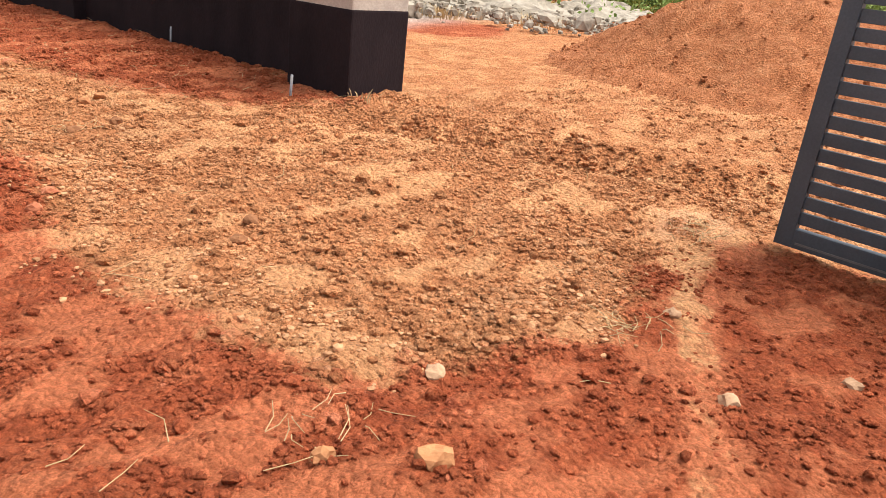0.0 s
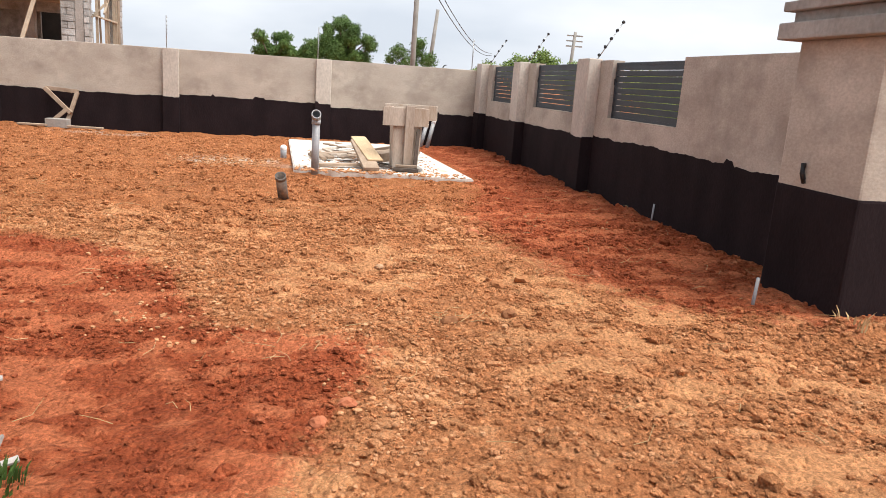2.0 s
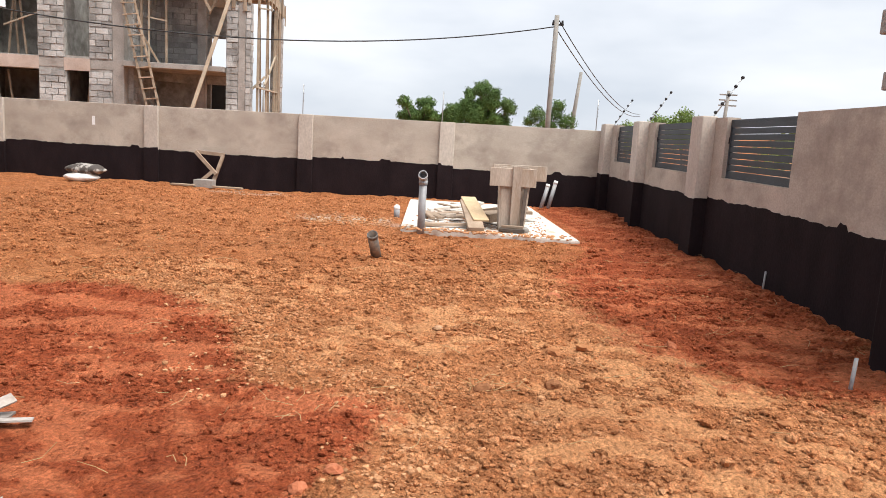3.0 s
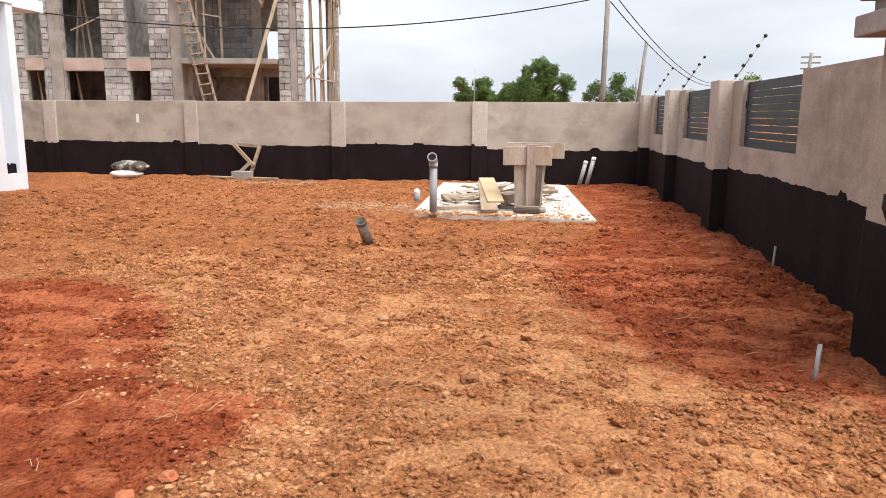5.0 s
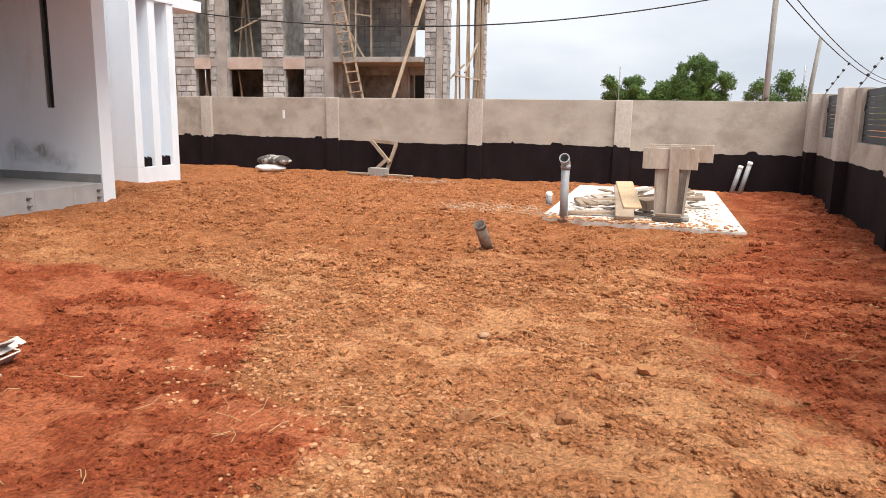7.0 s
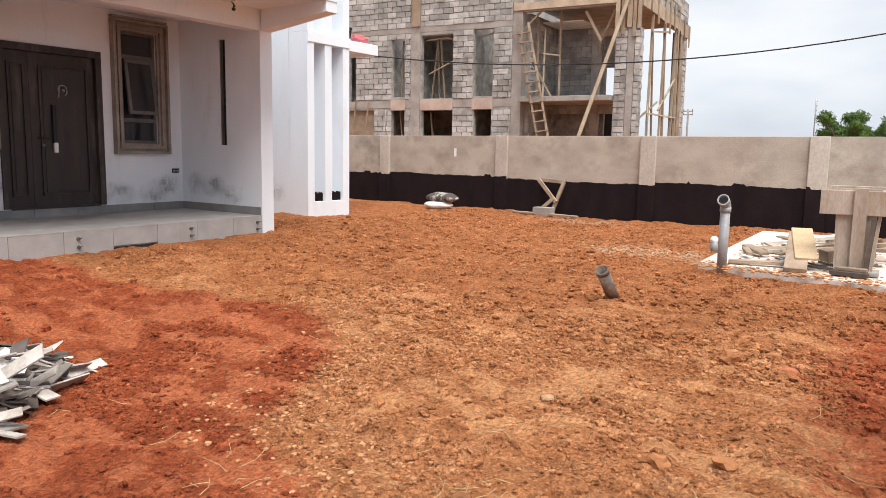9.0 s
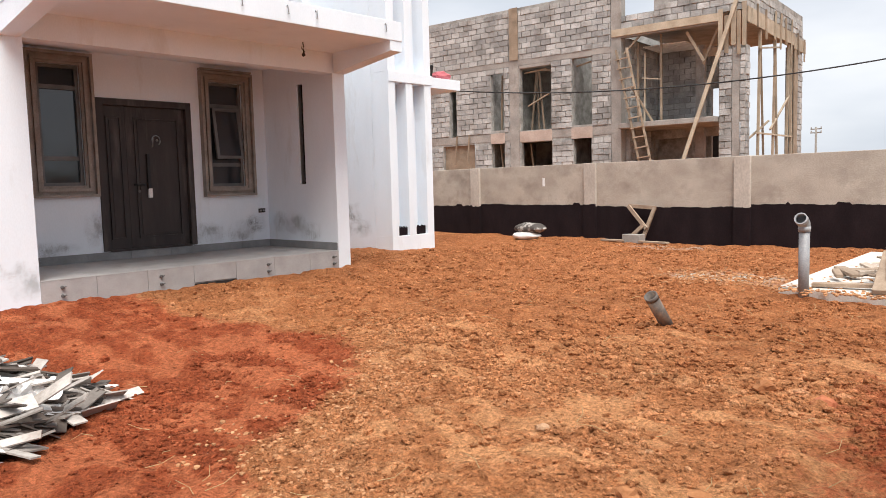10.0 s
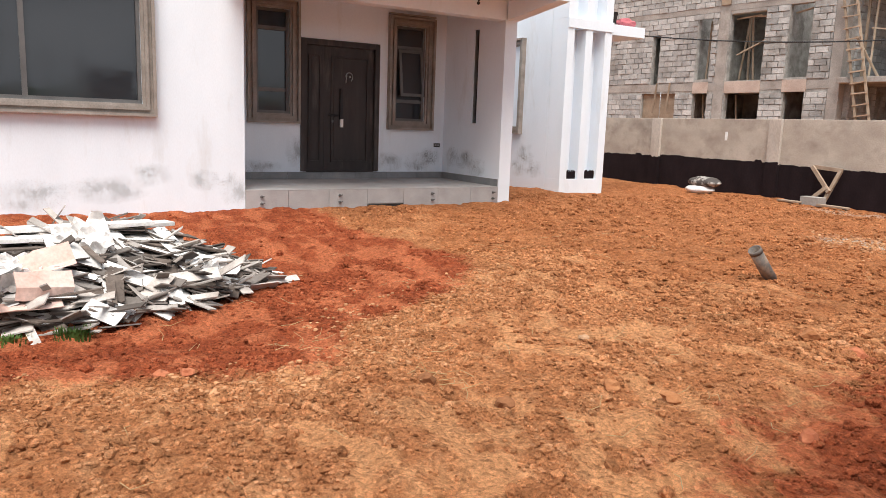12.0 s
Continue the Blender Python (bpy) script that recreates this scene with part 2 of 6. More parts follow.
def vary_islands(m, lo, hi):
    """Each loose piece of a joined mesh gets its own shade."""
    n, l = m.node_tree.nodes, m.node_tree.links
    b = n["Principled BSDF"]
    src = b.inputs["Base Color"].links[0].from_socket
    geo = n.new("ShaderNodeNewGeometry")
    l.new(mix(n, l, 1.0, src, ramp(n, l, geo.outputs["Random Per Island"], [(0, lo), (1, hi)]), "MULTIPLY"), b.inputs["Base Color"])


vary_islands(GRAVEL, (0.7, 0.7, 0.7), (1.15, 1.2, 1.25))
vary_islands(LEAF, (0.72, 0.75, 0.7), (1.25, 1.2, 1.2))


# ---- mesh helpers ----
def box(bm, x0, x1, y0, y1, z0, z1, m=None):
    vs = [bm.verts.new(p) for p in ((x0, y0, z0), (x1, y0, z0), (x1, y1, z0), (x0, y1, z0), (x0, y0, z1), (x1, y0, z1), (x1, y1, z1), (x0, y1, z1))]
    for f in ((0, 3, 2, 1), (4, 5, 6, 7), (0, 1, 5, 4), (1, 2, 6, 5), (2, 3, 7, 6), (3, 0, 4, 7)):
        bm.faces.new([vs[i] for i in f])
    if m is not None:
        bmesh.ops.transform(bm, matrix=m, verts=vs)
    return vs


def boxm(x0, x1, y0, y1, z0, z1, bevel=0.0):
    bm = bmesh.new()
    box(bm, x0, x1, y0, y1, z0, z1)
    if bevel:
        bmesh.ops.bevel(bm, geom=bm.edges[:], offset=bevel, segments=2, affect="EDGES", profile=0.6)
    return bm


def beam(bm, a, b, w, h, up=(0, 0, 1)):
    """A squared stick from a to b."""
    a, b = Vector(a), Vector(b)
    d = b - a
    zz = d.normalized()
    side = zz.cross(Vector(up))
    side = side.normalized() if side.length > 1e-4 else Vector((1, 0, 0))
    m = Matrix((side, side.cross(zz) * -1, zz)).transposed().to_4x4()
    m.translation = a
    return box(bm, -w / 2, w / 2, -h / 2, h / 2, 0, d.length, m)


def tube(bm, pts, r, seg=10, taper=None, cap=True):
    """A round tube along points."""
    rings = []
    pts = [Vector(p) for p in pts]
    for i, p in enumerate(pts):
        d = (pts[min(i + 1, len(pts) - 1)] - pts[max(i - 1, 0)]).normalized()
        s = d.cross(Vector((0, 0, 1)))
        s = s.normalized() if s.length > 1e-3 else Vector((1, 0, 0))
        u = s.cross(d)
        k = r if taper is None else r + (taper - r) * i / max(1, len(pts) - 1)
        rings.append([bm.verts.new(p + (s * math.cos(t) + u * math.sin(t)) * k) for t in [2 * math.pi * j / seg for j in range(seg)]])
    for a, b in zip(rings, rings[1:]):
        for j in range(seg):
            f = bm.faces.new((a[j], a[(j + 1) % seg], b[(j + 1) % seg], b[j]))
            f.smooth = True
    if cap:
        bm.faces.new(rings[0][::-1])
        bm.faces.new(rings[-1])
    return rings


def hollow(bm, a, b, r, t, seg=20):
    """An open pipe with wall thickness t."""
    a, b = Vector(a), Vector(b)
    d = (b - a).normalized()
    s = d.cross(Vector((0.3, 1, 0.1))).normalized()
    u = s.cross(d)
    loops = []
    for p, k in ((a, r), (b, r), (b, r - t), (a, r - t)):
        loops.append([bm.verts.new(p + (s * math.cos(w) + u * math.sin(w)) * k) for w in [2 * math.pi * j / seg for j in range(seg)]])
    for i in range(4):
        p, q = loops[i], loops[(i + 1) % 4]
        for j in range(seg):
            f = bm.faces.new((p[j], p[(j + 1) % seg], q[(j + 1) % seg], q[j]))
            f.smooth = i in (0, 2)


def part(name, bm, mat, parent=None, label="", m=None):
    me = bpy.data.meshes.new(name)
    bmesh.ops.recalc_face_normals(bm, faces=bm.faces)
    bm.to_mesh(me)
    bm.free()
    me.materials.append(mat)
    ob = new(name, me)
    if parent is not None:
        ob.parent = parent
    if m is not None:
        ob.matrix_local = m
    if label:
        ob["label"] = label
    return ob


def thing(name, label, category, m=None, group="", kind=""):
    e = new(name)
    e.empty_display_size = 0.2
    if m is not None:
        e.matrix_world = m
    return tagged(e, label, category, group, kind)


def piece(name, me, parent, m):
    ob = new(name, me)
    ob.parent = parent
    ob.matrix_local = m
    return ob


def mesh_of(name, bm, mat):
    me = bpy.data.meshes.new(name)
    bmesh.ops.recalc_face_normals(bm, faces=bm.faces)
    bm.to_mesh(me)
    bm.free()
    me.materials.append(mat)
    return me


def fbm(x, y, s, octs=4, seed=0.0):
    return noise.fractal((x * s + seed, y * s - seed, seed * 1.7), 1.0, 2.0, octs)


def smooth(a, b, v):
    t = min(1.0, max(0.0, (v - a) / (b - a)))
    return t * t * (3 - 2 * t)


# ---- ground ----
def inside(poly, x, y):
    c, j = False, len(poly) - 1
    for i in range(len(poly)):
        (xi, yi), (xj, yj) = poly[i], poly[j]
        if (yi > y) != (yj > y) and x < (xj - xi) * (y - yi) / (yj - yi) + xi:
            c = not c
        j = i
    return c


def edge_distance(poly, x, y):
    best = 1e9
    for (ax, ay), (bx, by) in zip(poly, poly[1:] + poly[:1]):
        dx, dy = bx - ax, by - ay
        t = max(0, min(1, ((x - ax) * dx + (y - ay) * dy) / (dx * dx + dy * dy)))
        best = min(best, (x - ax - t * dx) ** 2 + (y - ay - t * dy) ** 2)
    return math.sqrt(best) * (1 if inside(poly, x, y) else -1)


RED_HOUSE = [(-12, 4.8), (-5.2, 5.8), (-3.4, 5.6), (-1.1, 6.1), (-0.3, 5.75), (0.3, 5.2), (0.75, 4.2), (1.75, 3.75), (1.5, 2.9), (1.3, 2.3), (1.35, 1.6), (1.5, 0.7),
             (2.75, 0.2), (3.6, 0.6), (4.4, 0.3), (4.7, -3), (-12, -3)]
RED_WALL = [(4.95, 4.3), (4.3, 4.45), (3.75, 4.75), (3.35, 5.4), (3.1, 6.3), (2.9, 7.6), (3.5, 10.2), (3.0, 16.3), (4.7, 16.3), (5.3, 8.0)]
RED_OUT = [(9.5, 9.5), (12.5, 8.5), (15, 10), (14, 14), (9, 14)]


def ground_height(x, y):
    near = 1.0 if -14 < x < 22 and -8 < y < 20 else 0.0
    h = 0.035 * fbm(x, y, 0.45, 3, 3.1) + near * (0.032 * fbm(x, y, 2.0, 4, 9.2) + 0.030 * fbm(x * 0.8, y * 1.2, 6.5, 4, 1.4) + 0.012 * abs(fbm(x, y, 14.0, 2, 5.7)))
    h += 0.09 * smooth(-3.0, -4.8, x) * smooth(13.0, 10.0, y) * smooth(-1, 2, y)
    rw = 5.02 - 0.0625 * (y - 7.6)
    if 4.0 < y < 17:
        h += 0.06 * smooth(1.3, 0.1, abs(x - rw))
    d = ((x - 5.0) * 0.93 + (y - 2.4) * 0.36)      # wheel furrow across the gateway
    if -1 < y < 6:
        h -= 0.15 * math.exp(-(d / 0.22) ** 2) * smooth(-0.5, 0.6, y) * smooth(4.4, 3.4, y)
        h += 0.08 * math.exp(-((d - 0.45) / 0.2) ** 2) * smooth(4.6, 3.4, y)
    h -= 0.13 * smooth(2.9, 1.5, math.hypot(x + 1.0, y - 2.9))      # hollow in which the rubbish lies
    r = math.hypot(x, y)
    if x > 12 and r > 36:                            # the land rises gently beyond the gateway
        h += 0.055 * min(r - 36, 60) * smooth(12, 24, x)
    return h - 0.02


def trail(x, y):
    """A narrow trodden trail across the red soil."""
    t = max(-0.5, min(1.0, ((x - 2.01) * 2.10 + (y + 0.44) * 1.04) / 5.498))
    return 0.9 * smooth(0.15, 0.05, math.hypot(x - 2.01 - 2.10 * t, y + 0.44 - 1.04 * t) + 0.07 * fbm(x, y, 3.0, 3, 8))


def sand_patch(x, y):
    """Smooth trodden patches between the clods."""
    return max(0.9 * trail(x, y), smooth(0.08, 0.30, fbm(x * 0.8 + y * 0.25, y * 1.5, 2.6, 4, 21.0)))


def earthy(x, y):
    """Browner turned soil across the back of the yard and by the gateway."""
    k = smooth(5.9, 7.6, y - 0.25 * (x + 1.0) + 1.6 * fbm(x, y, 0.7, 3, 33))
    return 0.85 * max(k * smooth(6.4, 5.4, x), 0.22 * smooth(5.2, 6.5, x + 0.6 * fbm(x, y, 0.9, 2, 35)))


def distance_grid(poly, gx, gy):
    """Signed distance to a polygon's edge over a whole grid at once."""
    best, odd = np.full(gx.shape, 1e9), np.zeros(gx.shape, bool)
    for (ax, ay), (bx, by) in zip(poly, poly[1:] + poly[:1]):
        dx, dy = bx - ax, by - ay
        t = np.clip(((gx - ax) * dx + (gy - ay) * dy) / (dx * dx + dy * dy), 0, 1)
        best = np.minimum(best, (gx - ax - t * dx) ** 2 + (gy - ay - t * dy) ** 2)
        if dy:
            odd ^= ((ay > gy) != (by > gy)) & (gx < dx * (gy - ay) / dy + ax)
    return np.sqrt(best) * np.where(odd, 1, -1)


RED_STEP = 0.04
RGX, RGY = np.meshgrid(np.arange(-12.5, 18.5, RED_STEP), np.arange(-5.5, 18.5, RED_STEP), indexing="ij")
RED_GRID = np.clip(0.5 + np.maximum.reduce([k * distance_grid(p, RGX, RGY) for p, k in ((RED_HOUSE, 1.3), (RED_WALL, 0.45), (RED_OUT, 0.9))]), 0, 1)


def redness(x, y):
    i, j = int((x + 12.5) / RED_STEP), int((y + 5.5) / RED_STEP)
    if 0 <= i < RED_GRID.shape[0] and 0 <= j < RED_GRID.shape[1]:
        return float(RED_GRID[i, j])
    return 0.0


def axis(lo, near0, near1, hi, step, fine, far):
    """Grid lines: fine between near0 and near1, coarser round that, ever wider outside."""
    c = list(np.arange(lo, near0, step)) + list(np.arange(near0, near1, fine)) + list(np.arange(near1, hi + step / 2, step))
    lo, hi = c[0], c[-1]
    s, p = step, hi
    while p < far:
        s *= 1.35
        p += s
        c.append(p)
    s, p = step, lo
    while p > -far:
        s *= 1.35
        p -= s
        c.insert(0, p)
    return c


def build_ground():
    xs, ys = axis(-8.5, -0.6, 5.6, 10.5, 0.06, 0.03, 1500), axis(-1.6, -0.4, 7.6, 16.6, 0.06, 0.03, 1500)
    nx = len(xs)
    verts, red, pale, sand, earth = [], [], [], [], []
    for y in ys:
        for x in xs:
            verts.append((x, y, ground_height(x, y)))
            near = -10 < x < 18 and -4 < y < 18
            red.append(max(0.0, redness(x, y) - 0.47 * trail(x, y)) if near else 0.0)
            sand.append(min(1.0, 0.74 * sand_patch(x, y) + 0.4 * trail(x, y)) if near else 0.3)
            earth.append(earthy(x, y) if near else 0.5)
            p = 0.0
            if near:
                p = 0.92 * smooth(1.0, 0.35, math.hypot((x + 0.1) / 1.0, (y - 11.6) / 0.55) + 0.35 * fbm(x, y, 2.5, 3, 5))
                p = max(p, 0.45 * smooth(1.0, 0.5, math.hypot((x + 2.9) / 1.3, (y - 15.2) / 0.5) + 0.35 * fbm(x, y, 2.5, 3, 6)))
                p = max(p, 0.1 * smooth(1.0, 0.4, math.hypot((x - 4.5) / 0.45, (y - 0.75) / 0.35) + 0.5 * fbm(x, y, 4.0, 3, 7)))
            if 6.2 < x < 20 and 7.5 < y < 40:        # spilt mortar and pale dust outside the east wall
                p = 0.9 * smooth(6.2, 7.2, x) * smooth(7.5, 9.5, y - 0.35 * (x - 6))
            pale.append(p)
    faces = [(j * nx + i, j * nx + i + 1, (j + 1) * nx + i + 1, (j + 1) * nx + i) for j in range(len(ys) - 1) for i in range(nx - 1)]
    me = bpy.data.meshes.new("ground")
    me.from_pydata(verts, [], faces)
    for nm, vals in (("red", red), ("pale", pale), ("sand", sand), ("earth", earth)):
        a = me.attributes.new(nm, "FLOAT", "POINT")
        a.data.foreach_set("value", vals)
    me.polygons.foreach_set("use_smooth", [True] * len(faces))
    me.materials.append(SOIL)
    return tagged(new("ground", me), "bare red and tan lateritic soil, lumpy and dry", "ground", kind="structure")


build_ground()

# ---- boundary walls ----
def paint_band(parent, length, top, seed, label, m, steps=0.045):
    """A coat of black paint with a hand-brushed upper edge, in the wall's local x-z plane at y = 0, proud by 4 mm."""
    bm = bmesh.new()
    n = int(length / steps)
    lo_f, hi_f, lo_b, hi_b = [], [], [], []
    for i in range(n + 1):
        x = length * i / n
        z = top + 0.035 * noise.noise((x * 0.9, seed, 0)) + 0.022 * noise.noise((x * 5, seed, 3)) + 0.012 * noise.noise((x * 22, seed, 7))
        if noise.noise((x * 2.1, seed, 11)) > 0.45:
            z += 0.05
        lo_f.append(bm.verts.new((x, -0.005, -0.4)))
        hi_f.append(bm.verts.new((x, -0.005, z)))
        lo_b.append(bm.verts.new((x, 0.004, -0.4)))
        hi_b.append(bm.verts.new((x, 0.004, z)))
    for i in range(n):
        bm.faces.new((lo_f[i], lo_f[i + 1], hi_f[i + 1], hi_f[i]))
        bm.faces.new((hi_f[i], hi_f[i + 1], hi_b[i + 1], hi_b[i]))
    bm.faces.new((lo_f[0], hi_f[0], hi_b[0], lo_b[0]))
    bm.faces.new((lo_f[n], lo_b[n], hi_b[n], hi_f[n]))
    return part("black_paint_band", bm, BLACK, parent, label, m)


def pilaster(parent, x0, x1, depth, z1, m):
    return part("pilaster", boxm(x0, x1, -depth, 0.0, -0.4, z1, 0.012), CEMENTP, parent, m=m)


# far wall: local x along the wall to the right, local -y towards the yard
FAR_Y, FAR_X0, FAR_X1, FAR_TOP = 16.40, -16.0, 4.50, 1.70
wall_north = tagged(part("wall_north", boxm(FAR_X0, FAR_X1, FAR_Y, FAR_Y + 0.15, -0.5, FAR_TOP, 0.01), CEMENT), "cement-rendered boundary wall with a black painted base", "wall", kind="structure")
far_m = Matrix.Translation((0, FAR_Y, 0))
for px in (-12.9, -9.50, -5.85, -2.31, 0.84):
    pilaster(wall_north, px, px + 0.32, 0.07, FAR_TOP + 0.003, far_m)
PX = [-12.9, -9.50, -5.85, -2.31, 0.84]
edges = [FAR_X0] + [v for p in PX for v in (p, p + 0.32)] + [FAR_X1]
for i in range(len(edges) - 1):
    on = i % 2 == 1
    a, b = edges[i], edges[i + 1]
    over = 0.006 if on else 0.0
    paint_band(wall_north, b - a + 2 * over, 0.74 + 0.04 * math.sin(i * 1.7), 1.3 + i * 2.7, "uneven coat of matt black bitumen paint",
               Matrix.Translation((a - over, FAR_Y - (0.07 if on else 0), 0)))
    if on:
        for side in (a - 0.004, b - 0.001):
            part("paint_return", boxm(side, side + 0.005, FAR_Y - 0.07, FAR_Y, -0.4, 0.72), BLACK, wall_north)

# right wall, running from the gate pillar to the far corner, with three grille openings
RW = Matrix.Translation((5.02 + 0.0625 * 7.6, 0, 0)) @ Matrix.Rotation(math.atan(0.0625), 4, "Z")
# local y runs along the wall, local x = 0 is the yard face, +x outside
RT, R0, R1 = 1.82, 5.25, 16.42
OPEN = [(7.60, 9.45), (10.75, 12.68), (13.92, 15.62)]
wall_east = thing("wall_east", "cement-rendered boundary wall with metal grilles and black base", "wall", RW, kind="structure")
bm = bmesh.new()
ycuts = [R0] + [v for o in OPEN for v in o] + [R1]
for i in range(0, len(ycuts) - 1, 2):
    box(bm, 0, 0.16, ycuts[i], ycuts[i + 1], -0.5, RT)
for o in OPEN:
    box(bm, 0, 0.16, o[0], o[1], -0.5, 1.085)
part("wall_body", bm, CEMENT, wall_east)
PIL = [(9.85, 10.28), (13.10, 13.52), (15.98, 16.42)]
for a, b in PIL:
    part("pilaster", boxm(-0.17, 0.02, a, b, -0.4, RT + 0.02, 0.012), CEMENTP, wall_east)
band_rot = Matrix.Rotation(radians(-90), 4, "Z")   # local x of the band runs along -y
segs = [(R0, PIL[0][0]), (PIL[0][1], PIL[1][0]), (PIL[1][1], PIL[2][0])]
for k, (a, b) in enumerate(segs):
    paint_band(wall_east, b - a, 0.82 - 0.03 * k, 20.3 + 3 * k, "uneven coat of black paint with a brushed edge", Matrix.Translation((0, b, 0)) @ band_rot)
for k, (a, b) in enumerate(PIL):
    paint_band(wall_east, b - a, 0.80, 40.3 + 3 * k, "", Matrix.Translation((-0.17, b, 0)) @ band_rot)
    for side in (a - 0.005, b):
        part("paint_return", boxm(-0.17, 0, side, side + 0.005, -0.4, 0.80), BLACK, wall_east)


def grille(parent, y0, y1, z0, z1):
    g = part("grille_frame", grille_frame(y0, y1, z0, z1), GATE, parent, "dark grey welded metal grille frame")
    n = 9
    slat = mesh_of("slat", boxm(0.055, 0.085, y0 + 0.03, y1 - 0.03, -0.033, 0.033, 0.003), GATE)
    for i in range(n):
        piece("slat", slat, g, Matrix.Translation((0, 0, z0 + 0.06 + (z1 - z0 - 0.12) * i / (n - 1))))
    part("fixing_plate", boxm(0.04, 0.05, y1 - 0.012, y1 + 0.0, z0 + 0.42, z0 + 0.5), CABLE, g)


def grille_frame(y0, y1, z0, z1):
    bm = bmesh.new()
    for a in (y0 + 0.004, y1 - 0.044):
        box(bm, 0.05, 0.09, a, a + 0.04, z0 + 0.004, z1)
    for z in (z0 + 0.004, z1 - 0.03):
        box(bm, 0.051, 0.089, y0 + 0.044, y1 - 0.044, z, z + 0.03)
    return bm


for o in OPEN:
    grille(wall_east, o[0], o[1], 1.085, 1.79)

# gate pillar with a grooved, unplastered head
pillar = thing("gate_pillar", "square cement gate pillar with black base and moulded head", "pillar", RW)
PX0, PX1, PY0, PY1 = -0.37, 0.42, 4.40, 5.25
part("shaft", boxm(PX0, PX1, PY0, PY1, -0.5, 1.86, 0.02), CEMENT, pillar)
bm = boxm(PX0 - 0.007, PX1 + 0.007, PY0 - 0.007, PY1 + 0.004, -0.4, 0.83, 0.022)
part("black_paint_band", bm, BLACK, pillar, "matt black bitumen paint")
for i, (z0, z1, o) in enumerate([(1.86, 1.98, 0.12), (1.98, 2.06, 0.05), (2.06, 2.13, 0.11), (2.13, 2.22, 0.03), (2.22, 2.38, 0.16)]):
    part("moulding", boxm(PX0 - o, PX1 + o, PY0 - o, PY1 + o, z0, z1, 0.012), CONC, pillar)
for (x, z, w, h) in ((0.02, 1.44, 0.15, 0.07), (0.20, 1.33, 0.07, 0.1)):
    bm = boxm(x, x + w, PY0 - 0.006, PY0 + 0.01, z, z + h, 0.0)
    bmesh.ops.rotate(bm, verts=bm.verts, cent=(x, PY0, z), matrix=Matrix.Rotation(radians(8), 3, "Y"))
    part("plaster_patch", bm, WHITEP, pillar, "white plaster patch")
part("cable_stub", (lambda b: (tube(b, [(-0.37, 4.95, 0.86), (-0.40, 4.95, 0.93), (-0.39, 4.96, 1.0)], 0.018, 6), b)[1])(bmesh.new()), CABLE, pillar)

# closing walls behind the camera
tagged(part("wall_south", boxm(-9, 4.6, -5.2, -5.0, -0.5, 1.8, 0.01), CEMENT), "plain cement-rendered boundary wall", "wall", kind="structure")
tagged(part("wall_west", boxm(-16.2, -16.0, -5, 16.4, -0.5, 1.7, 0.01), CEMENT), "plain cement-rendered boundary wall", "wall", kind="structure")

# ---- house: local x outwards from the front wall, local y along it ----
HM = Matrix.Translation((-4.85, 4.735, 0)) @ Matrix.Rotation(radians(3.5), 4, "Z")
house = thing("house", "unfinished white two-storey house with a tiled porch", "house", HM)


def wall_with_holes(d0, d1, a0, a1, z0, z1, holes):
    """A wall slab with rectangular holes (a, a, z, z), along local y."""
    bm = bmesh.new()
    ac = sorted({a0, a1, *[h[0] for h in holes], *[h[1] for h in holes]})
    zc = sorted({z0, z1, *[h[2] for h in holes], *[h[3] for h in holes]})
    solid = lambda i, j: 0 <= i < len(ac) - 1 and 0 <= j < len(zc) - 1 and not any(h[0] <= (ac[i] + ac[i + 1]) / 2 <= h[1] and h[2] <= (zc[j] + zc[j + 1]) / 2 <= h[3] for h in holes)
    vs = {}

    def v(d, i, j):
        key = (d, i, j)
        if key not in vs:
            vs[key] = bm.verts.new((d, ac[i], zc[j]))
        return vs[key]
    for i in range(len(ac) - 1):
        for j in range(len(zc) - 1):
            if not solid(i, j):
                continue
            bm.faces.new((v(d1, i, j), v(d1, i + 1, j), v(d1, i + 1, j + 1), v(d1, i, j + 1)))
            bm.faces.new((v(d0, i, j), v(d0, i, j + 1), v(d0, i + 1, j + 1), v(d0, i + 1, j)))
            for di, dj, q in ((-1, 0, ((i, j), (i, j + 1))), (1, 0, ((i + 1, j), (i + 1, j + 1))), (0, -1, ((i, j), (i + 1, j))), (0, 1, ((i, j + 1), (i + 1, j + 1)))):
                if not solid(i + di, j + dj):
                    (p, r), (s, t) = q
                    bm.faces.new((v(d0, p, r), v(d0, s, t), v(d1, s, t), v(d1, p, r)))
    return bm


DW = -1.88       # door wall
FLOOR = 0.33
W0 = (-2.95, -1.30, 1.45, 2.90)
W1 = (0.72, 1.28, 1.42, 3.09)
W2 = (3.24, 3.84, 1.37, 3.03)
DOOR = (1.56, 2.84, 0.46, 2.58)
part("front_wall", wall_with_holes(-0.22, 0.0, -9.0, 0.0, -0.4, 6.4, [W0]), WHITE, house)
part("side_wall", boxm(DW, -0.22, -0.22, 0.0, -0.4, 3.3), WHITE, house)
part("door_wall", wall_with_holes(DW - 0.2, DW, 0.0, 4.27, -0.4, 3.3, [W1, W2, DOOR]), WHITE, house)
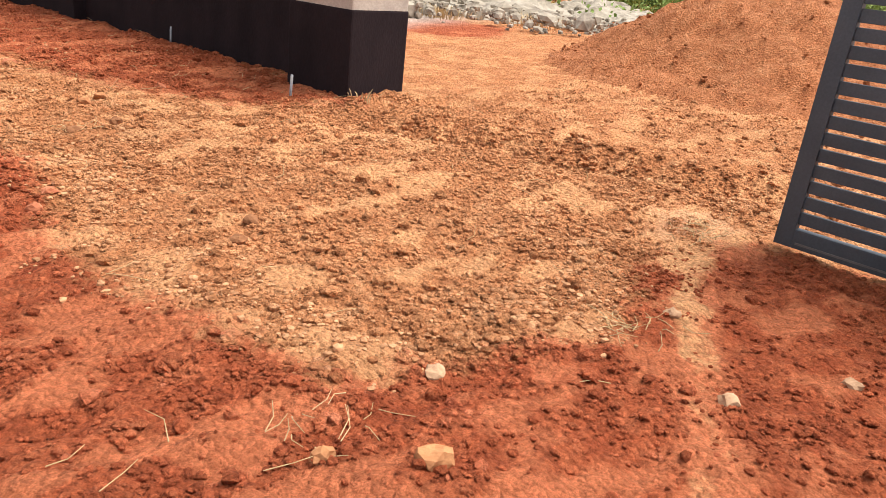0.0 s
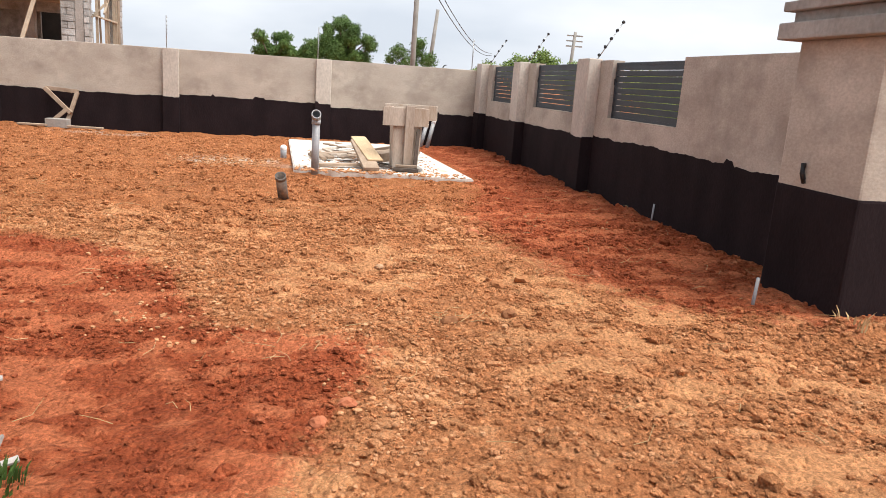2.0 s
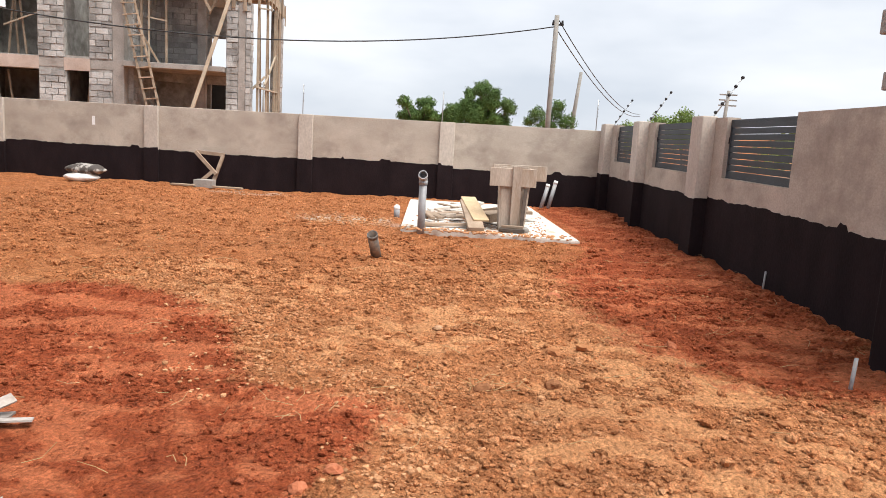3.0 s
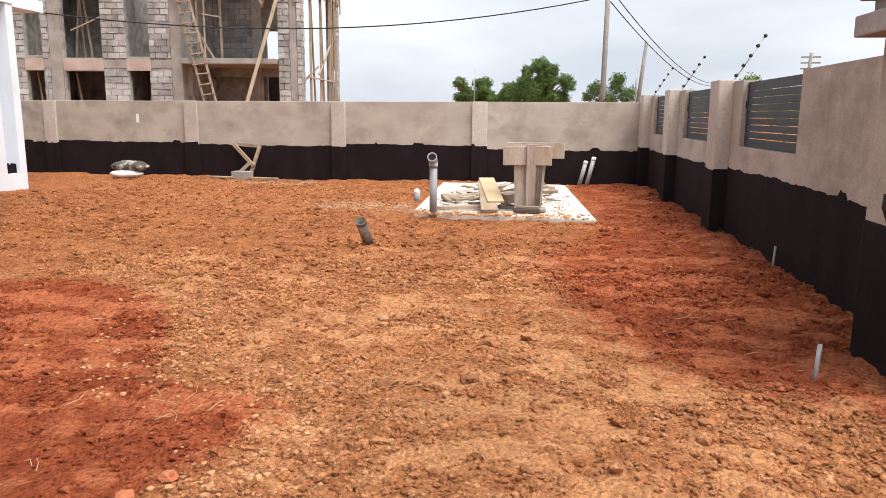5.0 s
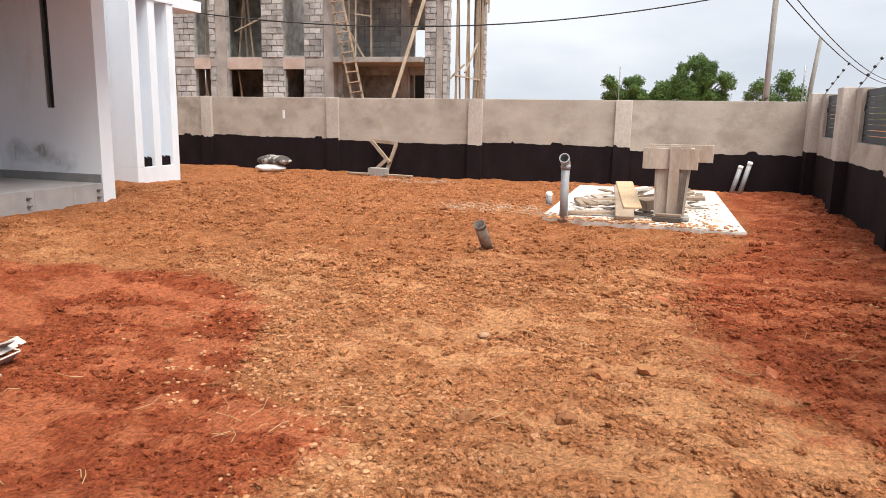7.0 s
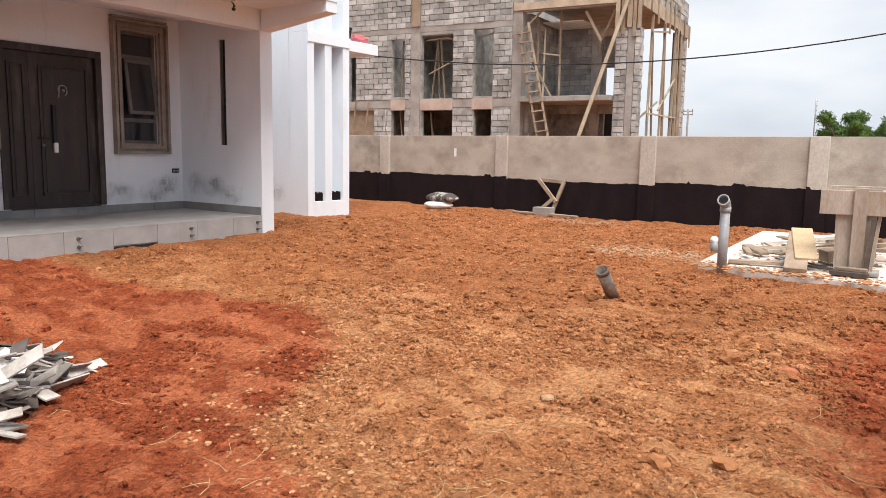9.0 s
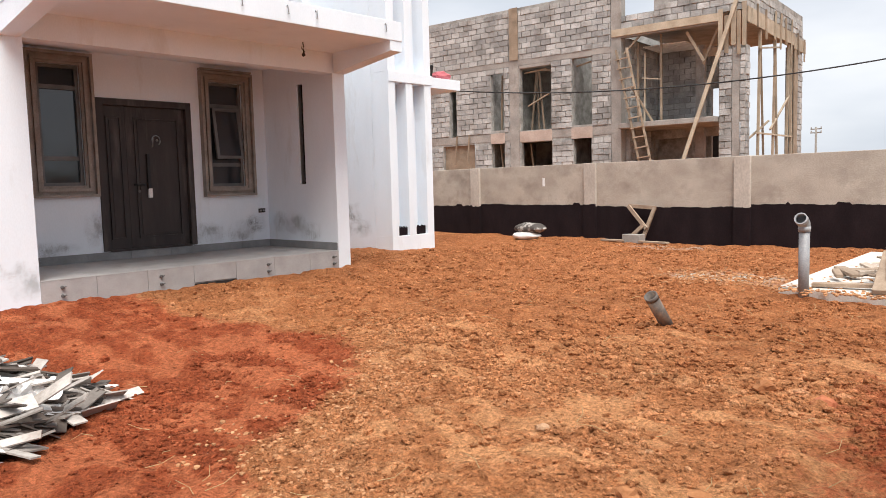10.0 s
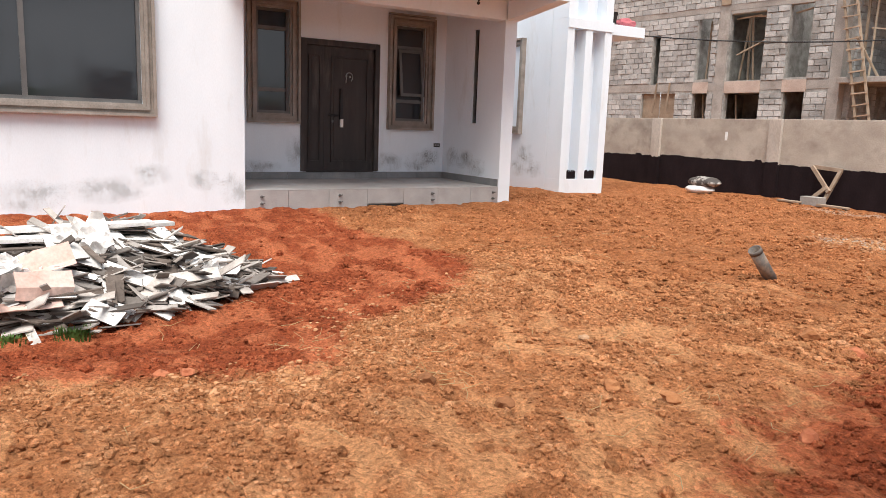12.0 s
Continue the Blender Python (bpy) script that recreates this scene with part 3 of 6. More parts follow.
# return wall beside the porch with a narrow slit
bm = wall_with_holes(4.27, 4.5, 0.0, 4.6, -0.4, 3.3, [(3.67, 3.83, 1.37, 2.96)])
ret = Matrix(((0, 1, 0, -4.6), (1, 0, 0, 0), (0, 0, 1, 0), (0, 0, 0, 1)))
bmesh.ops.transform(bm, matrix=ret, verts=bm.verts)
part("return_wall", bm, WHITE, house)
part("slit_frame", boxm(-0.93, -0.77, 4.34, 4.37, 1.37, 2.96), GLASS, house, "narrow dark glass slit")
for s in (-0.93, -0.80):
    part("slit_jamb", boxm(s, s + 0.03, 4.30, 4.34, 1.37, 2.96, 0.004), ALU, house)
# walls round the tower behind
bm = wall_with_holes(7.10, 7.3, 0.0, 4.155, -0.4, 6.6, [(0.55, 1.45, 1.30, 3.1)])
bmesh.ops.transform(bm, matrix=Matrix(((0, 1, 0, -6.5), (1, 0, 0, 0), (0, 0, 1, 0), (0, 0, 0, 1))), verts=bm.verts)
part("tower_wall", bm, WHITE, house)
part("back_wall", boxm(-6.7, -6.5, -9, 9, -0.4, 6.6), WHITE, house)
part("recess_wall", boxm(-4.8, -4.62, 4.5, 7.1, -0.4, 6.4), WHITE, house)

# porch slab, beams and balcony edge
part("porch_slab", boxm(-4.6, 1.30, -0.25, 4.52, 3.33, 3.60, 0.008), WHITE, house)
bm = boxm(-0.22, 0.0, 0.0, 4.5, 3.03, 3.33)
part("front_beam", bm, WHITE, house)


def cantilever(a0, a1):
    bm = bmesh.new()
    vs = [bm.verts.new(p) for a in (a0, a1) for p in ((0.0, a, 3.03), (1.29, a, 3.19), (1.29, a, 3.33), (0.0, a, 3.33))]
    for f in ((0, 1, 2, 3), (7, 6, 5, 4), (0, 4, 5, 1), (1, 5, 6, 2), (2, 6, 7, 3), (3, 7, 4, 0)):
        bm.faces.new([vs[i] for i in f])
    return bm


part("cantilever_beam", cantilever(4.30, 4.515), WHITE, house)
part("cantilever_beam", cantilever(-0.24, -0.02), WHITE, house)
part("upper_wall", wall_with_holes(-1.2, -1.0, 0.0, 4.5, 3.6, 6.4, [(0.6, 2.6, 3.7, 5.9), (3.4, 4.3, 3.7, 5.5)]), WHITE, house)
part("upper_glass", boxm(-1.13, -1.11, 0.6, 4.3, 3.7, 5.9), GLASS, house)
part("upper_side_wall", boxm(-4.6, -1.2, 4.27, 4.5, 3.6, 6.4), WHITE, house)
part("upper_side_wall", boxm(-4.6, -0.22, -0.22, 0.0, 3.6, 6.4), WHITE, house)
part("house_roof", boxm(-6.8, 0.5, -9.2, 4.9, 6.4, 6.6), WHITE, house)
part("porch_ceiling", boxm(-1.88, -0.22, 0.0, 4.27, 3.30, 3.328), WHITE, house)

# fixings on the edge of the balcony slab
for a in (1.15, 1.95, 2.59, 3.02, 4.20):
    bm = bmesh.new()
    tube(bm, [(1.30, a, 3.53), (1.33, a, 3.53), (1.333, a, 3.47), (1.33, a, 3.44)], 0.008, 7)
    bmesh.ops.create_icosphere(bm, subdivisions=1, radius=0.012, matrix=Matrix.Translation((1.315, a, 3.535)))
    bmesh.ops.create_icosphere(bm, subdivisions=1, radius=0.013, matrix=Matrix.Translation((1.33, a, 3.435)))
    part("slab_fixing", bm, STEEL, house, "small metal fixing")
bm = bmesh.new()
tube(bm, [(0.42, 3.45, 3.335), (0.42, 3.46, 3.27), (0.44, 3.44, 3.22), (0.41, 3.46, 3.17)], 0.008, 6)
tube(bm, [(0.42, 3.45, 3.335), (0.40, 3.44, 3.25), (0.43, 3.47, 3.19)], 0.008, 6)
bmesh.ops.create_icosphere(bm, subdivisions=1, radius=0.03, matrix=Matrix.Translation((0.41, 3.46, 3.16)))
part("loose_wire", bm, CABLE, house, "loose lamp wires hanging from the soffit")


# moulded window surround: stepped bands
def surround(a0, a1, z0, z1, w, d, parent):
    for k, (o0, o1, dep) in enumerate(((0.0, 0.22, 0.030), (0.22, 0.50, 0.075), (0.50, 0.76, 0.045), (0.76, 1.0, 0.105))):
        bm = bmesh.new()
        i, o = w * o0, w * o1
        for (x0, x1, y0, y1) in ((a0 - o, a0 - i, z0 - o, z1 + o), (a1 + i, a1 + o, z0 - o, z1 + o), (a0 - i, a1 + i, z0 - o, z0 - i), (a0 - i, a1 + i, z1 + i, z1 + o)):
            box(bm, d - 0.01, d + dep, x0, x1, y0, y1)
        part("moulding", bm, BROWN, parent)


def window(a0, a1, z0, z1, d, sashes, label, m=None, w=0.16):
    """sashes: heights at which the lights are split, or ('v', place) for an upright bar."""
    wd = part("window", window_frame(a0, a1, z0, z1, d, sashes), ALU, house, label, m)
    cuts = [z0] + [s for s in sashes if not isinstance(s, tuple)] + [z1]
    for lo, hi in zip(cuts, cuts[1:]):
        part("pane", boxm(d - 0.085, d - 0.079, a0 + 0.03, a1 - 0.03, lo + 0.02, hi - 0.02), GLASS, wd, "dark reflective glass")
    surround(a0, a1, z0, z1, w, d, wd)
    return wd


def window_frame(a0, a1, z0, z1, d, sashes):
    bm = bmesh.new()
    for a in (a0, a1 - 0.045):
        box(bm, d - 0.11, d - 0.03, a, a + 0.045, z0, z1)
    for z in (z0, z1 - 0.045):
        box(bm, d - 0.11, d - 0.03, a0 + 0.045, a1 - 0.045, z, z + 0.045)
    for s in sashes:
        if isinstance(s, tuple):
            box(bm, d - 0.10, d - 0.035, s[1] - 0.03, s[1] + 0.03, z0 + 0.045, z1 - 0.045)
        else:
            box(bm, d - 0.105, d - 0.04, a0 + 0.045, a1 - 0.045, s - 0.03, s + 0.03)
    return bm


part("window_surround_top", boxm(DW, DW + 0.10, W2[0] - 0.16, W2[1] + 0.15, W2[3] + 0.17, W2[3] + 0.20), BROWN, house)
window(*W1, DW, [1.80, 2.78], "tall narrow window with brown moulded surround")
window(*W2, DW, [1.72, 2.66], "tall narrow window with brown moulded surround")
sash = bmesh.new()
for a0_, a1_, z0_, z1_ in ((0, 0.05, -0.82, 0), (0.43, 0.48, -0.82, 0), (0.05, 0.43, -0.05, 0), (0.05, 0.43, -0.82, -0.77)):
    box(sash, -0.02, 0.02, a0_, a1_, z0_, z1_)
tilt = Matrix.Translation((DW - 0.02, W2[0] + 0.06, 2.62)) @ Matrix.Rotation(radians(-8), 4, "Y")
open_sash = part("open_sash", sash, ALU, house, "grey aluminium sash tilted open", tilt)
part("sash_pane", boxm(-0.004, 0.004, 0.05, 0.43, -0.77, -0.05), GLASS, open_sash, "dark reflective glass")
window(*W0, 0.0, [("v", -2.60)], "wide dark glass window with brown moulded surround")
tw = Matrix(((0, 1, 0, -6.5), (-1, 0, 0, 7.10), (0, 0, 1, 0), (0, 0, 0, 1)))
window(2.45, 3.12, 1.35, 3.1, 0.0, [1.8, 2.75], "tall narrow window seen from the side", tw)

# door
door = part("door", boxm(DW - 0.10, DW - 0.045, DOOR[0], DOOR[1], DOOR[2], DOOR[3], 0.004), DOORM, house, "closed dark brown steel entrance door, dusty at its foot")
for nm, (a0, a1, z0, z1) in (("jamb", (1.47, 1.57, 0.46, 2.67)), ("jamb", (2.83, 2.92, 0.46, 2.67)), ("head", (1.57, 2.83, 2.57, 2.67)), ("threshold", (1.57, 2.83, 0.445, 0.475))):
    part("door_" + nm, boxm(DW - 0.09, DW + 0.03, a0, a1, z0, z1, 0.006), DOORM, door)


def raised_panel(a0, a1, z0, z1, d):
    bm = bmesh.new()
    t = 0.022
    for (x0, x1, y0, y1) in ((a0, a0 + t, z0, z1), (a1 - t, a1, z0, z1), (a0 + t, a1 - t, z0, z0 + t), (a0 + t, a1 - t, z1 - t, z1)):
        box(bm, d, d + 0.022, x0, x1, y0, y1)
    return bm


for a0, a1 in ((1.62, 1.84), (2.03, 2.72)):
    part("panel_moulding", raised_panel(a0, a1, 0.62, 2.42, DW - 0.045), DOORM, door)
    part("panel", boxm(DW - 0.05, DW - 0.035, a0 + 0.052, a1 - 0.052, 0.672, 2.368, 0.004), DOORM, door)
part("leaf_seam", boxm(DW - 0.046, DW - 0.037, 1.905, 1.935, 0.48, 2.56), DOORM, door)
part("pull_handle", boxm(DW - 0.045, DW + 0.01, 2.185, 2.235, 1.35, 1.88, 0.01), CABLE, door, "black pull handle")
part("lock_tag", boxm(DW - 0.03, DW + 0.012, 2.19, 2.245, 1.22, 1.36, 0.006), WHITEP, door, "white paper tag on the handle")
bm = bmesh.new()
tube(bm, [(DW - 0.045, 2.15, 1.42), (DW - 0.01, 2.15, 1.42), (DW - 0.01, 1.98, 1.42)], 0.014, 8)
part("lever", bm, CABLE, door, "black lever handle")
bm = bmesh.new()
bmesh.ops.create_cone(bm, cap_ends=True, segments=14, radius1=0.025, radius2=0.02, depth=0.03, matrix=Matrix.Translation((DW - 0.035, 2.06, 1.32)) @ Matrix.Rotation(radians(90), 4, "Y"))
part("lock_cylinder", bm, ALU, door)
bm = bmesh.new()
pts = [(DW - 0.03, 2.36 + 0.065 * math.cos(t), 2.08 + 0.075 * math.sin(t)) for t in [radians(-60 + 20 * i) for i in range(13)]]
tube(bm, pts, 0.009, 7)
tube(bm, [(DW - 0.03, 2.30, 1.98), (DW - 0.03, 2.315, 2.13)], 0.009, 7)
bmesh.ops.create_icosphere(bm, subdivisions=2, radius=0.022, matrix=Matrix.Translation((DW - 0.035, 2.375, 2.085)))
part("knocker", bm, STEEL, door, "small metal knocker ring")
sock = part("socket_box", boxm(DW, DW + 0.012, 4.07, 4.20, 0.91, 0.98, 0.003), CABLE, house, "open electrical socket box")
part("socket_inset", boxm(DW + 0.010, DW + 0.016, 4.085, 4.125, 0.93, 0.96), STEEL, sock)
part("socket_inset", boxm(DW + 0.010, DW + 0.016, 4.145, 4.185, 0.93, 0.96), STEEL, sock)

# porch floor and its tiles
porch = part("porch_floor", boxm(DW, -0.012, 0.0, 4.27, -0.3, FLOOR - 0.012), CONC, house, "tiled porch floor")
edges_a = [0.0, 0.62, 1.24, 1.86, 2.48, 3.10, 3.72, 4.265]
for i in range(7):
    a0, a1 = edges_a[i] + 0.002, edges_a[i + 1] - 0.002
    part("tile", boxm(-0.010, 0.004, a0, a1, 0.02 if i not in (3,) else 0.10, FLOOR - 0.014, 0.002), TILE, porch)
    for d0, d1 in ((-0.62, 0.006), (-1.24, -0.624), (DW + 0.012, -1.244)):
        part("tile", boxm(d0, d1, a0, a1, FLOOR - 0.012, FLOOR, 0.0015), TILE, porch)
for i in range(7):
    a0, a1 = edges_a[i] + 0.002, edges_a[i + 1] - 0.002
    part("skirting_tile", boxm(DW, DW + 0.012, a0, a1, FLOOR, 0.45, 0.002), SKIRT, porch)
for d0, d1 in ((DW + 0.014, -1.25), (-1.246, -0.63), (-0.626, -0.02)):
    part("skirting_tile", boxm(d0, d1, 4.258, 4.27, FLOOR, 0.45, 0.002), SKIRT, porch)
# solid dark strip below the short tile, coloured as the gap's shade
part("porch_gap_shade", boxm(-0.008, 0.002, 1.60, 2.86, 0.04, 0.085), DARK, porch, "dark strip for the shade in the gap under the tiles")
for a in (0.23, 1.41, 2.99, 4.16):
    for z in (0.235, 0.135):
        bm = bmesh.new()
        bmesh.ops.create_cone(bm, cap_ends=True, segments=10, radius1=0.022, radius2=0.018, depth=0.03, matrix=Matrix.Translation((0.018, a, z)) @ Matrix.Rotation(radians(90), 4, "Y"))
        tube(bm, [(0.03, a, z), (0.05, a + 0.03, z + 0.012)], 0.008, 6)
        part("rail_fixing", bm, ALU, porch, "dark metal fixing bolt")

# fin tower: three uprights, two slots, a projecting ledge, the same again above
FD = -1.84
tower = part("tower_plinth", boxm(FD - 0.50, FD, 7.10, 8.30, -0.4, 0.29, 0.006), WHITE, house)
for a0, a1 in ((7.10, 7.285), (7.585, 7.775), (8.11, 8.30)):
    part("tower_fin", boxm(FD - 0.50, FD, a0, a1, 0.29, 3.36, 0.006), WHITE, house)
    part("tower_fin", boxm(FD - 0.50, FD, a0, a1, 3.56, 6.6, 0.006), WHITE, house)
part("tower_back", boxm(FD - 0.70, FD - 0.30, 7.301, 8.298, -0.4, 6.6), WHITE, house)
part("tower_ledge", boxm(FD - 0.50, FD + 0.02, 7.102, 8.32, 3.36, 3.56, 0.006), WHITE, house)
part("tower_canopy", boxm(FD - 2.2, FD - 0.12, 8.322, 9.36, 3.34, 3.56, 0.006), WHITE, house)
part("tower_side_wall", boxm(FD - 4.0, FD - 0.702, 8.10, 8.298, -0.4, 6.6), WHITE, house)
# ragged black panel across the foot of each slot
for a0, a1 in ((7.287, 7.583), (7.777, 8.108)):
    bm = bmesh.new()
    n = 14
    for i in range(n):
        x0, x1 = a0 + (a1 - a0) * i / n, a0 + (a1 - a0) * (i + 1) / n
        box(bm, FD - 0.09, FD - 0.075 + 0.01 * noise.noise((i * 0.9, a0, 0)), x0, x1, 0.292, 0.46 + 0.05 * noise.noise((i * 0.7, a0, 4)))
    part("black_patch", bm, BLACK, house, "ragged black patch at the foot of the slot")
pot = thing("flower_pot", "dark round planter on the white ledge", "planter", HM @ Matrix.Translation((FD - 0.30, 8.50, 3.56)))
bm = bmesh.new()
bmesh.ops.create_cone(bm, cap_ends=True, segments=18, radius1=0.11, radius2=0.15, depth=0.26, matrix=Matrix.Translation((0, 0, 0.13)))
part("pot", bm, DARK, pot)
bundle = thing("pink_bundle", "crumpled pink cloth lying on the ledge", "cloth", HM @ Matrix.Translation((FD - 0.32, 8.95, 3.56)))
bm = bmesh.new()
bmesh.ops.create_icosphere(bm, subdivisions=3, radius=0.17)
for v in bm.verts:
    v.co *= 1 + 0.35 * noise.noise(v.co * 9)
    v.co.y *= 1.4
    v.co.z = max(-0.09, v.co.z * 0.55) + 0.09
part("cloth", bm, PINK, bundle)


# dirt scuffs and patched plaster on the white walls
def smear_material():
    """Grey dirt, thin and broken up, thinning out to bare paint."""
    m, n, l, b = material("grey_dirt_smear", 0.9, 0, 0.1)
    b.inputs["Base Color"].default_value = (0.22, 0.215, 0.21, 1)
    fade = n.new("ShaderNodeAttribute")
    fade.attribute_name = "fade"
    v = coords(n, l, "World", (1, 1, 0.7))
    cover = n.new("ShaderNodeMath")
    cover.operation = "MULTIPLY"
    l.new(fade.outputs["Fac"], cover.inputs[0])
    l.new(noise_tex(n, l, v, 9.0, 10, 0.8), cover.inputs[1])
    k = ramp(n, l, cover.outputs[0], [(0.24, (0, 0, 0)), (0.44, (0.13,) * 3), (0.64, (0.42,) * 3)])
    l.new(k, b.inputs["Alpha"])
    return m


SCUFF = smear_material()


def scuff(cx, cz, w, h, d, seed, m=None):
    """A soft-edged patch of dirt, 2 mm proud of a wall facing +x."""
    bm = bmesh.new()
    k = 12
    w, h = w * 1.5 + 0.15, h * 1.3 + 0.12
    lay = bm.verts.layers.float.new("fade")
    g = []
    for i in range(k + 1):
        g.append([])
        for j in range(k + 1):
            p, q = 2 * i / k - 1, 2 * j / k - 1
            v = bm.verts.new((d + 0.002, cx + w * p, max(cz + h * q, -0.2)))
            v[lay] = max(0.0, 1 - p * p) * max(0.0, 1 - q * q) * (1.0 + 0.5 * noise.noise((p * 2, q * 2, seed))) * 1.1
            g[-1].append(v)
    for i in range(k):
        for j in range(k):
            bm.faces.new((g[i][j], g[i + 1][j], g[i + 1][j + 1], g[i][j + 1]))
    ob = part("wall_scuff", bm, SCUFF, house, "grey dirt smears on white paint", m)
    ob["kind"] = "stuff"
    ob.visible_shadow = False
    return ob


for i, (a, z, w, h) in enumerate(((-1.75, 0.36, 0.35, 0.10), (-1.2, 0.55, 0.12, 0.08), (-0.55, 0.47, 0.10, 0.06), (-2.6, 0.30, 0.30, 0.12), (-0.15, 0.35, 0.10, 0.16))):
    scuff(a, z, w, h, 0.0, 50 + i)
for i, (a, z, w, h) in enumerate(((3.15, 0.62, 0.18, 0.10), (3.75, 0.60, 0.16, 0.12), (4.0, 0.72, 0.10, 0.10), (0.7, 0.52, 0.3, 0.05), (1.38, 0.8, 0.05, 0.2))):
    scuff(a, z, w, h, DW, 70 + i)
face_south = lambda d0, a0: Matrix(((0, 1, 0, d0), (-1, 0, 0, a0), (0, 0, 1, 0), (0, 0, 0, 1)))
for i, (a, z, w, h) in enumerate(((0.75, 0.72, 0.22, 0.10), (1.15, 0.60, 0.18, 0.08), (0.35, 0.75, 0.12, 0.10))):
    scuff(a, z, w, h, 0.0, 90 + i, face_south(-1.88, 4.27))
for i, (a, z, w, h) in enumerate(((3.4, 0.75, 0.22, 0.16), (3.75, 0.45, 0.18, 0.12), (3.2, 0.45, 0.2, 0.12))):
    scuff(a, z, w, h, 0.0, 110 + i, face_south(-6.5, 7.10))


# ---- clods, gravel and straw on the ground ----
def clod_templates(n, rng):
    out = []
    for _ in range(n):
        bm = bmesh.new()
        bmesh.ops.create_icosphere(bm, subdivisions=1, radius=1.0)
        vs = np.array([v.co[:] for v in bm.verts])
        fs = np.array([[v.index for v in f.verts] for f in bm.faces])
        bm.free()
        out.append((vs * (1 + rng.uniform(-0.28, 0.28, (len(vs), 1))) * np.array([1, rng.uniform(0.65, 1), rng.uniform(0.5, 0.85)]), fs))
    return out


def scatter(name, spots, mat, rng, label, category, red_too=True):
    """spots: rows of x, y, size."""
    tpl = clod_templates(9, rng)
    V, F, R, E, off = [], [], [], [], 0
    for x, y, s in spots:
        vs, fs = tpl[rng.integers(len(tpl))]
        a = rng.uniform(0, 2 * math.pi)
        c, d = math.cos(a), math.sin(a)
        q = vs @ np.array([[c, d, 0], [-d, c, 0], [0, 0, 1]]) * s
        V.append(q + np.array([x, y, ground_height(x, y) + 0.22 * s]))
        F.append(fs + off)
        off += len(vs)
        R += [redness(x, y)] * len(vs)
        E += [earthy(x, y)] * len(vs)
    V, F = np.concatenate(V), np.concatenate(F)
    me = bpy.data.meshes.new(name)
    me.from_pydata(V.tolist(), [], F.tolist())
    a = me.attributes.new("red", "FLOAT", "POINT")
    a.data.foreach_set("value", R)
    a = me.attributes.new("earth", "FLOAT", "POINT")
    a.data.foreach_set("value", E)
    me.materials.append(mat)
    return tagged(new(name, me), label, category, kind="stuff")


def free_spot(x, y):
    if y > 16.1 or x > 5.4 - 0.0625 * (y - 7.6) - 0.35 and y > 4.3:
        return False
    if 0.3 < x < 3.5 and 10.5 < y < 15.7:
        return False
    if x < -4.6 and y < 9.4 or x < -6.8 and y < 13.2:
        return False
    return True


rng = np.random.default_rng(7)
spots = []
while len(spots) < 86000:
    u = rng.random()
    if u < 0.52:       # where the walk passes close by
        x, y = rng.uniform(-1.5, 5.6), rng.uniform(0.3, 7.5)
    elif u < 0.62:
        x, y = rng.uniform(0.6, 4.5), rng.uniform(-0.9, 1.6)
    elif u < 0.87:
        x, y = rng.uniform(-6.5, 5.2), rng.uniform(3.0, 15.8)
    else:
        x, y = rng.uniform(4.6, 12.0), rng.uniform(-1.0, 9.5)
    if not free_spot(x, y):
        continue
    k = 1 - 0.93 * sand_patch(x, y)
    k *= 1 - 0.6 * smooth(0.45, 0.7, redness(x, y))
    k *= 0.35 + 0.9 * smooth(-0.25, 0.3, fbm(x, y, 1.1, 3, 40))
    if rng.random() > k:
        continue
    spots.append((x, y, min(0.045, 0.0055 + rng.exponential(0.0052)) * (1.3 if x > 5.3 else 1.55 if y > 6.5 else 1.0)))
for _ in range(1500):            # turned-up clods along the wheel furrow
    y = rng.uniform(0.4, 4.0)
    x = 5.0 - 0.36 / 0.93 * (y - 2.4) + rng.normal(0.05, 0.20)
    spots.append((x, y, min(0.04, 0.008 + rng.exponential(0.008))))
scatter("soil_clods", spots, CLOD, rng, "loose crumbly clods and gravel of dry red-brown soil", "soil")
spots = []
while len(spots) < 280:
    x, y = rng.uniform(-4.5, 5.2), rng.uniform(0.6, 13.5)
    if free_spot(x, y) and rng.random() < 0.35 + 0.65 * (1 - redness(x, y)):
        spots.append((x, y, rng.uniform(0.022, 0.048)))
scatter("large_clods", spots, CLOD, rng, "fist-sized clods of dry brown soil", "soil")


REDSTONE = surface("red_stone", (0.32, 0.10, 0.05), (0.50, 0.19, 0.10), 7, 50, 0.95, spec=0.1, relief=0.5)
DCLOD = surface("dark_clod", (0.17, 0.072, 0.034), (0.28, 0.125, 0.06), 9, 60, 0.95, spec=0.1, relief=0.6)


def stone(x, y, s, seed, label, mat=STONE):
    s *= 0.72
    bm = bmesh.new()
    bmesh.ops.create_icosphere(bm, subdivisions=2, radius=s)
    for v in bm.verts:
        v.co *= 1 + 0.5 * noise.noise(v.co / s * 1.1 + Vector((seed, 0, 0))) + 0.32 * noise.noise(v.co / s * 4 + Vector((seed, 3, 0)))
        v.co.z *= 0.66
    ob = part("stone", bm, mat)
    ob.matrix_world = Matrix.Translation((x, y, ground_height(x, y) + 0.25 * s)) @ Matrix.Rotation(seed * 2.1, 4, "Z")
    return tagged(ob, label, "stone", "stones in the yard")


